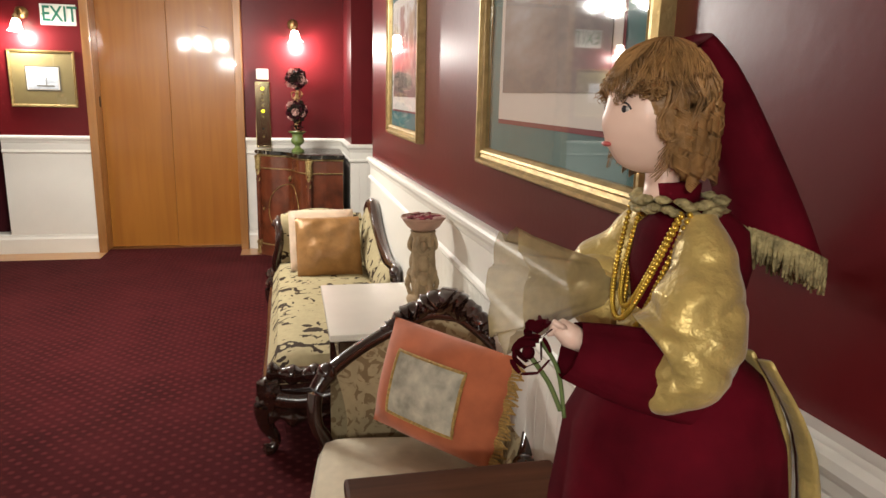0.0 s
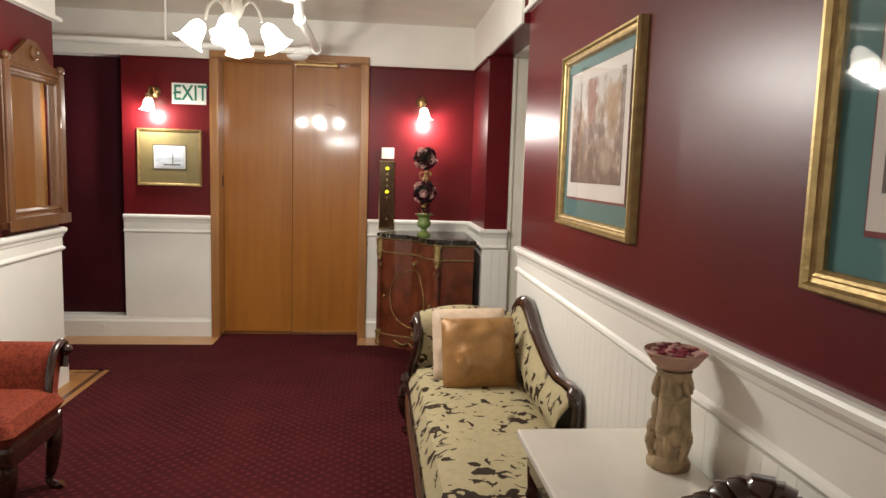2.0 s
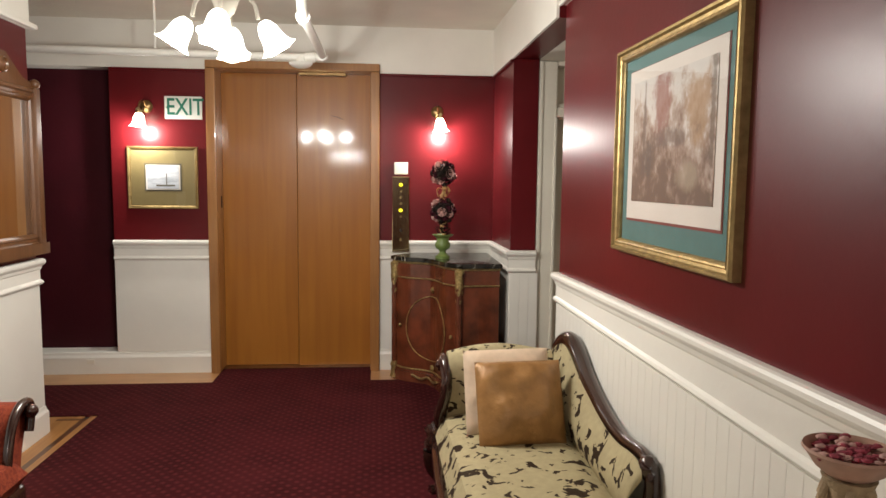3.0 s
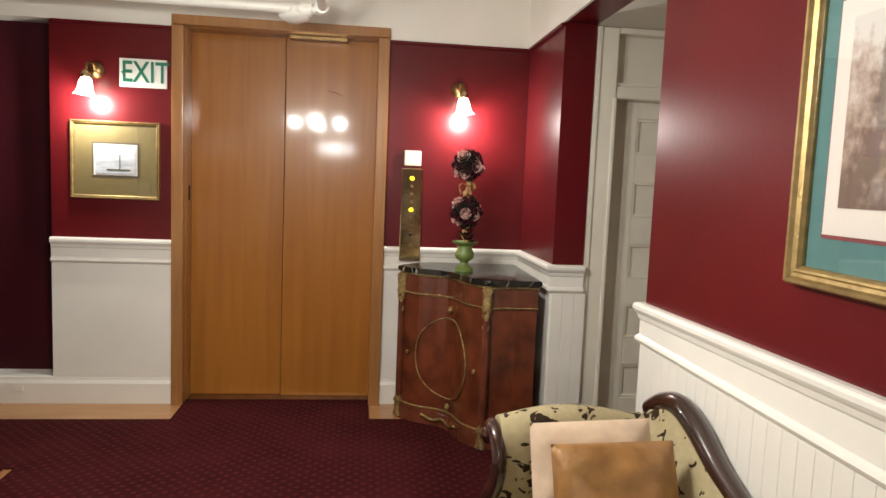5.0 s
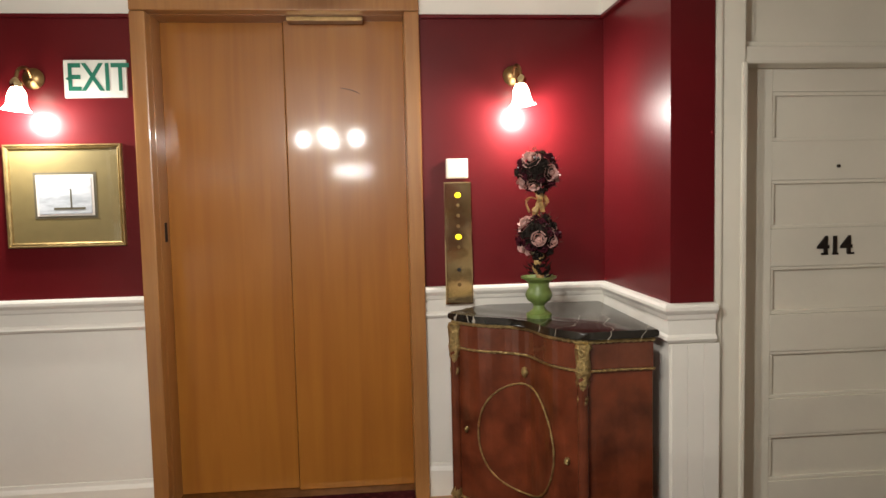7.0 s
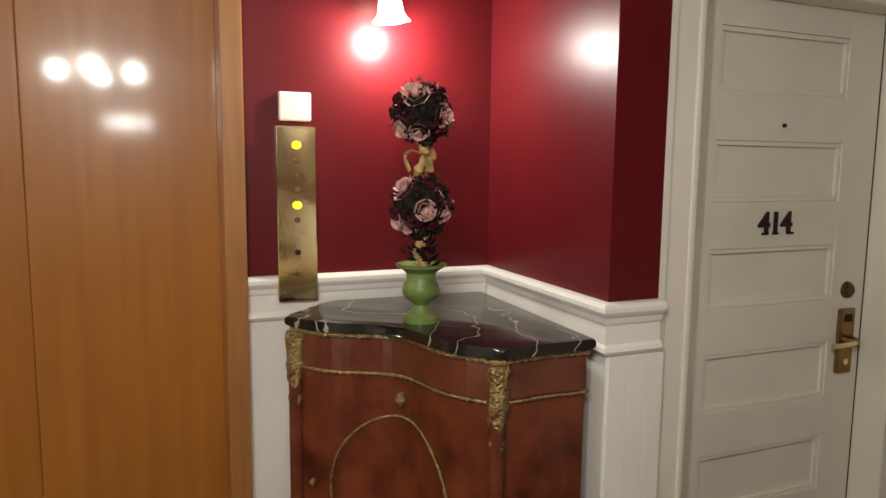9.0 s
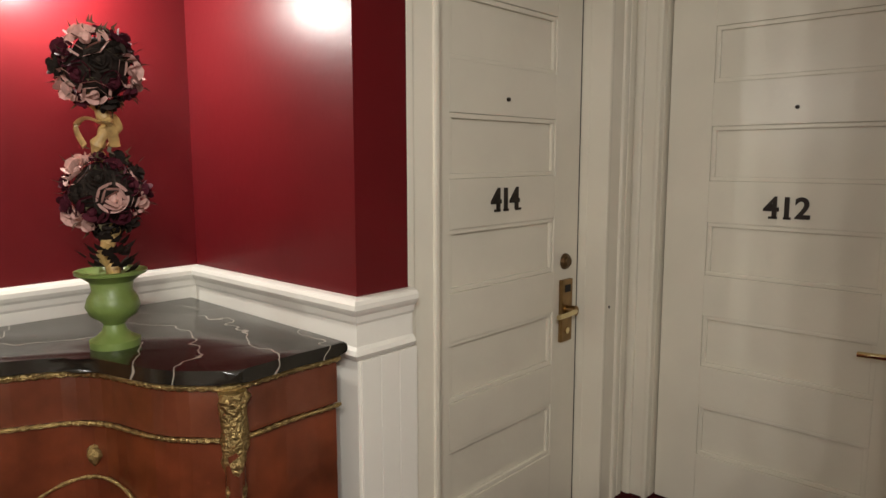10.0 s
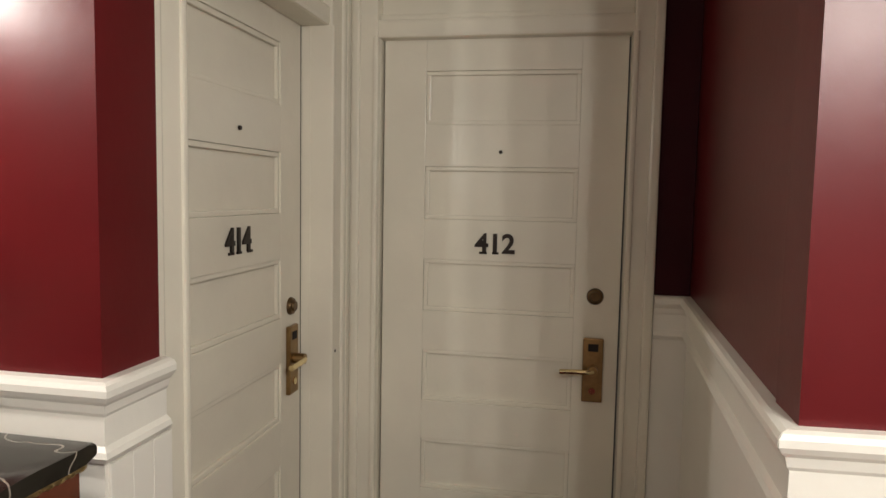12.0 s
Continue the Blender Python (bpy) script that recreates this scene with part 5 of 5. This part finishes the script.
# ---- dark table and doll ----
dt = root("occasional_table", (0.85, 0.2, 0), "dark brown wooden occasional table holding a doll", "side table")
part("tabletop", boxes(((0.655, -0.16, 0.677), (1.075, 0.745, 0.705)), bevel=0.008), TABLEWOOD, dt)
part("apron", boxes(((0.685, -0.13, 0.60), (1.05, 0.69, 0.677)), bevel=0.004), TABLEWOOD, dt)
for x in (0.705, 1.03):
    for y in (-0.11, 0.66):
        bm = bmesh.new()
        lathe(bm, [(0.012, 0.0), (0.018, 0.02), (0.014, 0.06), (0.019, 0.35), (0.024, 0.55), (0.030, 0.57), (0.024, 0.585), (0.027, 0.61)], Matrix.Translation((x, y, 0)), 12)
        part("leg", bm, TABLEWOOD, dt, smooth=True)

# the doll: one mesh, looking towards -x, on the dark table
DOLL = [mat("doll_velvet", (0.085, 0.0025, 0.008), 0.9, vary=0.45, scale=11, spec=0.08, sheen=0.0), mat("doll_gold_cloth", (0.54, 0.39, 0.125), 0.38, metal=0.35, vary=0.20, scale=30, bump=0.25, bump_scale=120, sheen=0.25),
        mat("doll_bisque", (0.80, 0.56, 0.45), 0.38, vary=0.05, scale=9), mat("doll_hair", (0.35, 0.185, 0.065), 0.48, vary=0.40, scale=30, bump=0.3, bump_scale=160),
        mat("doll_gauze", (0.44, 0.34, 0.17), 0.5, vary=0.2, scale=50), mat("doll_beads", (0.70, 0.47, 0.07), 0.28, metal=0.8, vary=0.2, scale=90),
        mat("doll_lace", (0.36, 0.29, 0.13), 0.75, vary=0.45, scale=70, bump=0.6, bump_scale=160), mat("doll_lips", (0.50, 0.10, 0.09), 0.4, vary=0.05), mat("doll_eye", (0.03, 0.025, 0.03), 0.15, vary=0.05), mat("doll_green", (0.10, 0.14, 0.04), 0.6, vary=0.2), mat("doll_eye_white", (0.42, 0.38, 0.35), 0.25, vary=0.03)]
nodes_of(DOLL[4])[1].inputs["Alpha"].default_value = 0.60
bm = bmesh.new()
DX, DY = 0.895, 0.02


def piece(index, before):
    for f in list(bm.faces)[before:]:
        f.material_index = index


def count():
    bm.faces.ensure_lookup_table()
    return len(bm.faces)


D0 = Matrix.Translation((DX, DY, 0))
c = count()  # skirt and bodice
lathe(bm, [(0.001, 0.729), (0.122, 0.729), (0.124, 0.76), (0.121, 0.90), (0.116, 1.03), (0.108, 1.12), (0.085, 1.175), (0.055, 1.20), (0.046, 1.215), (0.052, 1.25), (0.058, 1.29), (0.052, 1.325), (0.030, 1.345), (0.020, 1.352), (0.001, 1.353)], D0, 48,
      lambda a, z: 1 + (0.075 * math.sin(9 * a + 1.0 + 2 * z) + 0.03 * math.sin(17 * a + 5 * z)) * max(0, min(1, (1.20 - z) / 0.2)))
piece(0, c)
c = count()  # velvet band at the neck
lathe(bm, [(0.024, 1.352), (0.025, 1.352), (0.026, 1.370), (0.022, 1.371)], Matrix.Translation((DX - 0.025, DY, 0)), 20)
piece(0, c)
head_from = len(bm.verts)
c = count()  # neck and head
HX, HY, HZ = DX - 0.045, DY, 1.432
lathe(bm, [(0.019, 1.345), (0.018, 1.365), (0.020, 1.39)], Matrix.Translation((DX - 0.028, DY, 0)), 16)
for v in ball(bm, (HX, HY, HZ), 0.055, 32, (0.98, 0.86, 1.10)):
    q = v.co - Vector((HX, HY, HZ))
    if q.x < 0:
        front = -q.x / 0.055
        narrow = max(0.0, -q.z / 0.06)
        q.y *= 1 - 0.32 * narrow * front
        q.x -= 0.0055 * math.exp(-((q.z + 0.010) / 0.012) ** 2 - (q.y / 0.009) ** 2)   # nose
        q.x -= 0.006 * math.exp(-((q.z + 0.052) / 0.012) ** 2 - (q.y / 0.016) ** 2)   # chin
        q.x -= 0.004 * math.exp(-((q.z + 0.030) / 0.008) ** 2 - (q.y / 0.014) ** 2)   # mouth
        q.x += 0.005 * math.exp(-((q.z - 0.010) / 0.010) ** 2 - ((abs(q.y) - 0.019) / 0.010) ** 2)  # eye sockets
    v.co = Vector((HX, HY, HZ)) + q
piece(2, c)
c = count()
for s in (-1, 1):
    ball(bm, (HX - 0.0405, HY + s * 0.0195, HZ + 0.006), 0.0074, 14, (0.7, 1.0, 0.60))
piece(10, c)
c = count()
for s in (-1, 1):
    ball(bm, (HX - 0.0445, HY + s * 0.0195, HZ + 0.006), 0.0044, 12, (0.5, 1, 0.9))
    sweep(bm, [(HX - 0.045 + 0.001 * abs(q) , HY + s * 0.0195 + 0.0085 * q / 4, HZ + 0.0125 - 0.0004 * q * q) for q in range(-4, 5)], 0.0011, 5)
piece(8, c)
c = count()
ball(bm, (HX - 0.0515, HY, HZ - 0.0300), 0.0070, 10, (0.6, 1.2, 0.42))
piece(7, c)
c = count()
for s in (-1, 1):
    ball(bm, (HX - 0.044, HY + s * 0.021, HZ + 0.022), 0.009, 8, (0.5, 1.2, 0.16))
piece(3, c)
head_to = len(bm.verts)
rng = random.Random(3)
c = count()  # headdress: a velvet hood that widens as it falls down the back
rings = []
path = spline([(0.874, HY, 1.500), (0.898, HY, 1.468), (0.935, HY + 0.003, 1.408), (0.968, HY + 0.006, 1.350), (0.990, HY + 0.008, 1.304)], 6)
for i, p in enumerate(path):
    t = i / (len(path) - 1)
    wide = 0.010 + 0.038 * t ** 0.8
    rings.append([bm.verts.new(p + Vector((wide * math.cos(b), (0.030 + 0.026 * t) * math.sin(b), -0.42 * wide * math.cos(b) * t + 0.006 * math.cos(b) * (1 - t) + 0.004 * math.sin(5 * b) * t))) for b in [2 * math.pi * q / 28 for q in range(28)]])
for a, b in zip(rings, rings[1:]):
    for q in range(28):
        bm.faces.new((a[q], a[(q + 1) % 28], b[(q + 1) % 28], b[q]))
bm.faces.new(rings[0]), bm.faces.new(rings[-1])
piece(0, c)
c = count()  # fringed lace hem of the hood
for k in range(150):
    a = 2 * math.pi * k / 150
    p = Vector(path[-1]) + Vector((0.048 * math.cos(a), 0.056 * math.sin(a), -0.42 * 0.048 * math.cos(a)))
    sway = Vector((rng.uniform(-0.004, 0.004), rng.uniform(-0.004, 0.004), 0))
    sweep(bm, [p + Vector((0, 0, 0.006)), p + sway * 0.5 - Vector((0, 0, 0.010)), p + sway - Vector((0, 0, rng.uniform(0.020, 0.030)))], [0.0030, 0.0026, 0.0012], 5)
piece(6, c)
c = count()  # lace collar
for k in range(40):
    a = 2 * math.pi * k / 40
    ball(bm, (DX - 0.018 + 0.038 * math.cos(a), DY + 0.040 * math.sin(a), 1.350 + 0.006 * math.sin(k * 1.9)), 0.008, 6, (1, 1, 0.5), 0.4)
piece(6, c)
c = count()  # puffed sleeves: draped tubes, full at the elbow


def sleeve(points, radii, seed):
    pts = spline(points, 16)
    n = len(pts) - 1
    rings = []
    for i, p in enumerate(pts):
        t = i / n * (len(radii) - 1)
        k = min(int(t), len(radii) - 2)
        f = t - k
        f = f * f * (3 - 2 * f)
        r = radii[k] * (1 - f) + radii[k + 1] * f
        d = (pts[min(i + 1, n)] - pts[max(i - 1, 0)]).normalized()
        a = d.cross(Vector((0.2, 1, 0.1))).normalized()
        b = a.cross(d)
        ring = []
        for q in range(84):
            an = 2 * math.pi * q / 84
            u = math.cos(an) * a + math.sin(an) * b
            at = (p + u * r) + Vector((seed, 0, 0))
            w = noise.noise(at * 15)
            w2 = noise.noise(at * 34 + Vector((0, 0, 4 * w)))
            fold = 0.22 * (0.5 - min(1, 2.4 * abs(w)) ** 0.85) + 0.06 * w2
            ring.append(bm.verts.new(p + u * r * (0.97 - fold * min(1, r / 0.045))))
        rings.append(ring)
    for p, q2 in zip(rings, rings[1:]):
        for q in range(84):
            bm.faces.new((p[q], p[(q + 1) % 84], q2[(q + 1) % 84], q2[q]))
    bm.faces.new(rings[0][::-1]), bm.faces.new(rings[-1])


sleeve([(0.878, DY - 0.036, 1.340), (0.876, DY - 0.054, 1.304), (0.868, DY - 0.066, 1.264), (0.852, DY - 0.070, 1.230), (0.835, DY - 0.066, 1.214), (0.815, DY - 0.060, 1.222)], [0.017, 0.028, 0.044, 0.053, 0.043, 0.020], 1.0)
sleeve([(0.882, DY + 0.040, 1.338), (0.872, DY + 0.062, 1.300), (0.862, DY + 0.076, 1.265), (0.850, DY + 0.076, 1.245), (0.842, DY + 0.070, 1.240), (0.825, DY + 0.062, 1.250)], [0.020, 0.032, 0.048, 0.054, 0.044, 0.022], 5.0)
# bodice facing in gold
ball(bm, (DX - 0.012, DY, 1.225), 0.058, 16, (0.92, 0.95, 0.6), 0.2)
piece(1, c)
# a flared gauze cuff on one arm, a plain velvet one on the other
for s, tip in ((1, Vector((0.715, 0.045, 1.262))), (-1, Vector((0.742, -0.054, 1.236)))):
    c = count()
    a = Vector((0.840, DY + 0.055, 1.255)) if s > 0 else Vector((0.870, DY - 0.070, 1.192))
    d = (tip - a).normalized()
    side = d.cross(Vector((0, 0, 1))).normalized()
    upv = side.cross(d)
    rings = []
    for i in range(9):
        t = i / 8
        r = 0.020 + 0.030 * t ** 1.2 if s > 0 else 0.034 - 0.012 * t ** 2
        rings.append([bm.verts.new(a + (tip - a) * t + r * (math.cos(b) * upv * 1.15 + math.sin(b) * side * 0.7) * (1 + (0.13 * math.sin(7 * b + 3 * t) + 0.05 * math.sin(15 * b)) * (t if s > 0 else 0.25))) for b in [2 * math.pi * q / 56 for q in range(56)]])
    for p, q2 in zip(rings, rings[1:]):
        for q in range(56):
            bm.faces.new((p[q], p[(q + 1) % 56], q2[(q + 1) % 56], q2[q]))
    piece(4 if s > 0 else 0, c)
c = count()  # one small hand
sweep(bm, [(0.756, -0.054, 1.240), (0.742, -0.054, 1.248), (0.731, -0.052, 1.257)], [0.009, 0.011, 0.008], 10)
for k in range(4):
    sweep(bm, [(0.735, -0.058 + 0.004 * k, 1.256 - 0.002 * k), (0.724, -0.058 + 0.004 * k, 1.263 - 0.005 * k)], [0.0034, 0.0026], 6)
piece(2, c)
c = count()  # necklaces of beads
for n2, (wide, low) in enumerate(((0.040, 1.225), (0.034, 1.250), (0.046, 1.238))):
    for k in range(66):
        t = k / 65 * 2 - 1
        z = low + (1.345 - low) * abs(t) ** 1.7
        y = DY - 0.004 + wide * (1 if t > 0 else -1) * abs(t) ** 0.75
        ball(bm, (DX - 0.062 - 0.006 * n2 + 0.030 * abs(t) ** 2, y, z), 0.0029, 6)
piece(5, c)
c = count()  # rose spray held in front
rose(bm, (0.708, -0.052, 1.232), 0.017, (-0.6, -0.5, 0.6), rng)
rose(bm, (0.719, -0.042, 1.248), 0.015, (-0.5, 0.2, 0.9), rng)
piece(0, c)
c = count()
sweep(bm, spline([(0.710, -0.050, 1.228), (0.726, -0.052, 1.205), (0.737, -0.054, 1.180)], 5), 0.0022, 6)
sweep(bm, spline([(0.720, -0.043, 1.240), (0.735, -0.048, 1.215), (0.742, -0.052, 1.172)], 5), 0.002, 6)
piece(9, c)
c = count()  # gold ribbon down the back of the skirt
for s in (0, 1):
    sweep(bm, spline([(DX + 0.065, DY - 0.045 + 0.03 * s, 1.20), (DX + 0.115, DY - 0.06 + 0.04 * s, 1.10), (DX + 0.145, DY - 0.06 + 0.05 * s, 0.90)], 6), 0.012, 6, flat=0.2)
piece(1, c)
hair_from = len(bm.verts)
c = count()  # hair: a cap, then fine strands that fall from the crown in shared waves
ball(bm, (HX + 0.010, HY, HZ + 0.013), 0.0560, 28, (0.97, 0.98, 1.04), 0.06)
for s in (-1, 1):
    ball(bm, (HX + 0.026, HY + s * 0.034, HZ - 0.022), 0.026, 16, (0.85, 0.5, 1.7), 0.2)
ball(bm, (HX + 0.044, HY, HZ - 0.025), 0.030, 16, (0.55, 1.2, 1.8), 0.2)
SKULL = Vector((HX + 0.010, HY, HZ + 0.012))
for k in range(1700):
    a = 2 * math.pi * k / 1700 + rng.uniform(-0.02, 0.02)
    front = math.cos(a) > 0.50
    out = Vector((-math.cos(a), math.sin(a), 0))
    rad = 0.0575 + rng.uniform(0.0, 0.0075)
    last = radians(rng.uniform(66, 82)) if front else radians(96)
    hang = rng.uniform(0.0, 0.010) if front else rng.uniform(0.020, 0.066)
    phase = 5 * noise.noise(Vector((math.cos(a) * 3, math.sin(a) * 3, 1.7))) + 2 * math.sin(a * 7)
    pts = []
    for i in range(19):
        t = i / 18
        turn = last * min(1.0, t / 0.62)
        p = SKULL + rad * (math.sin(turn) * out * (0.90 if math.cos(a) < 0 else 1.0) + math.cos(turn) * Vector((0, 0, 1.04)))
        p.z -= hang * max(0.0, (t - 0.62) / 0.38)
        curl = math.sin(t * (9 if front else 19) + phase)
        p += noise.noise_vector(p * 42) * 0.010 * t + noise.noise_vector(p * 95) * 0.005 * t + Vector((-out.y, out.x, 0)) * (0.006 * t * curl) + out * (0.003 * t * math.cos(t * 15 + phase))
        pts.append(p)
    sweep(bm, pts, [0.0008 * (1 - 0.5 * i / 18) for i in range(19)], 3)
for k in range(30):
    # ringlets round the sides and the back
    a = radians(75 + 210 * k / 29) + rng.uniform(-0.06, 0.06)
    at = SKULL + Vector((-0.052 * math.cos(a), 0.056 * math.sin(a), rng.uniform(-0.012, 0.004)))
    long, wind, rad = rng.uniform(0.055, 0.080), rng.uniform(0, 6.3), rng.uniform(0.0060, 0.0085)
    for q in range(7):
        sweep(bm, [at + Vector((rad * math.cos(wind + i * 0.62 + q * 0.16), rad * math.sin(wind + i * 0.62 + q * 0.16), -long * i / 30 + 0.0016 * q)) for i in range(31)], [0.0013 * (1 - 0.4 * i / 30) for i in range(31)], 4)
piece(3, c)
bm.verts.ensure_lookup_table()
pivot = Vector((HX - 0.058, HY, HZ - 0.004))
for k in list(range(head_from, head_to)) + list(range(hair_from, len(bm.verts))):
    bm.verts[k].co = pivot + (bm.verts[k].co - pivot) * 0.88
bmesh.ops.translate(bm, verts=bm.verts, vec=(0.055, 0.122, -0.024))
me = bpy.data.meshes.new("doll")
bm.to_mesh(me)
bm.free()
for m in DOLL:
    me.materials.append(m)
me.polygons.foreach_set("use_smooth", [True] * len(me.polygons))
tagged(new("doll", me), "porcelain doll in burgundy velvet and gold on a dark table", "doll")

# ---- left side: mirror and red chair ----
mr = root("wall_mirror", (-1.72, 4.38, 1.05), "oak-framed hall mirror with a carved crest on the wall", "mirror")
ML = Matrix.Translation((-1.72, 4.41, 1.525)) @ pose(0, 0, 0, 0, 0, -90) @ Matrix.Diagonal((0.95, 1, 0.93, 1))
bm = bmesh.new()
frame_bars(bm, ML, 0.74, 0.93, 0.075, 0.045, FRAME_STEPS)
part("frame", bm, MIRROR_OAK, mr)
part("mirror_glass", sheet(ML, 0.60, 0.79, 0.014), MIRROR, mr, "silvered mirror glass")
bm = bmesh.new()
outline = [(-0.34, 0.465), (-0.34, 0.49), (-0.22, 0.515), (-0.12, 0.58), (-0.05, 0.63), (0.05, 0.63), (0.12, 0.58), (0.22, 0.515), (0.34, 0.49), (0.34, 0.465)]
low = [bm.verts.new(ML @ Vector((x, 0.004, z))) for x, z in outline]
hi = [bm.verts.new(ML @ Vector((x, 0.034, z))) for x, z in outline]
bm.faces.new(low[::-1]), bm.faces.new(hi)
for i in range(len(outline)):
    bm.faces.new((low[i], low[(i + 1) % len(outline)], hi[(i + 1) % len(outline)], hi[i]))
part("crest", bm, MIRROR_OAK, mr)
bm = bmesh.new()
lathe(bm, [(0.045, 0.0), (0.045, 0.014), (0.036, 0.020), (0.028, 0.010), (0.020, 0.016), (0.001, 0.018)], ML @ Matrix.Translation((0, 0.034, 0.555)) @ pose(0, 0, 0, -90, 0, 0), 22)
part("rosette", bm, MIRROR_OAK, mr, "carved round rosette", True)
for s in (-1, 1):
    bm = bmesh.new()
    box(bm, (s * 0.335 - 0.03, 0.0, -0.46), (s * 0.335 + 0.03, 0.055, 0.47), 0.008, ML)
    part("side_post", bm, MIRROR_OAK, mr)
    bm = bmesh.new()
    ball(bm, ML @ Vector((s * 0.335, 0.04, 0.49)), 0.028, 12)
    part("finial", bm, MIRROR_OAK, mr, smooth=True)
bm = bmesh.new()
box(bm, (-0.38, 0.0, -0.50), (0.38, 0.06, -0.455), 0.010, ML)
part("shelf", bm, MIRROR_OAK, mr)

rc = root("red_armchair", (-1.35, 3.05, 0), "orange-red upholstered chair with dark carved legs", "armchair")
bm = bmesh.new()
pad(bm, Matrix.Translation((-1.36, 3.03, 0.395)), 0.60, 0.48, 0.15, 16, 7.0)
part("seat", bm, RED_CLOTH, rc, "red patterned seat", True)
part("seat_rail", boxes(((-1.64, 2.81, 0.27), (-1.08, 3.26, 0.36)), bevel=0.02), DARKWOOD, rc)
prof = spline([(3.19, 0.40, 0), (3.21, 0.50, 0), (3.25, 0.59, 0), (3.31, 0.635, 0), (3.37, 0.625, 0), (3.37, 0.56, 0), (3.33, 0.45, 0), (3.31, 0.36, 0)], 5)
bm = bmesh.new()
rings = [[bm.verts.new((x, p.x, p.y)) for p in prof] for x in (-1.62, -1.45, -1.28, -1.13)]
for a, b in zip(rings, rings[1:]):
    for q in range(len(a) - 1):
        bm.faces.new((a[q], a[q + 1], b[q + 1], b[q]))
bm.faces.new(rings[0][::-1]), bm.faces.new(rings[-1])
part("backrest", bm, RED_CLOTH, rc, "orange-red patterned rolled back", True)
bm = bmesh.new()
sweep(bm, [(-1.115, p.x, p.y) for p in prof[:28]], 0.017, 10)
ball(bm, (-1.10, 3.35, 0.60), 0.026, 12)
part("back_scroll", bm, DARKWOOD, rc, "dark wood scroll", True)
for x, y, s in ((-1.13, 2.86, 1), (-1.60, 2.86, -1), (-1.13, 3.24, 1), (-1.60, 3.24, -1)):
    bm = bmesh.new()
    pts = spline([(x, y, 0.30), (x + 0.02 * s, y - 0.015, 0.22), (x, y, 0.10), (x - 0.01 * s, y, 0.04), (x + 0.03 * s, y - 0.02, 0.022), (x + 0.05 * s, y - 0.02, 0.035)], 6)
    sweep(bm, pts, [0.044 - 0.026 * min(1, i / 16) for i in range(len(pts))], 10)
    part("leg", bm, DARKWOOD, rc, "dark carved leg", True)

# ---- beadboard planks along the right-hand wainscot ----
pl_bm = bmesh.new()
box(pl_bm, (-0.006, -0.0309, 0.172), (0.002, 0.0309, 0.866), 0.0018)
plank_me = finish("plank", pl_bm, WHITE)
holder = bpy.data.objects["wainscot_right"]
for k in range(106):
    y = 4.065 - 0.0625 * k
    ob = new("plank", plank_me)
    ob.parent = holder
    ob.location = (1.107, y, 0)
holder = bpy.data.objects["wainscot_nook_front"]
for k in range(3):
    ob = new("plank", plank_me)
    ob.parent = holder
    ob.matrix_basis = pose(1.112 + 0.0625 * k, 5.237, 0, 0, 0, 90)
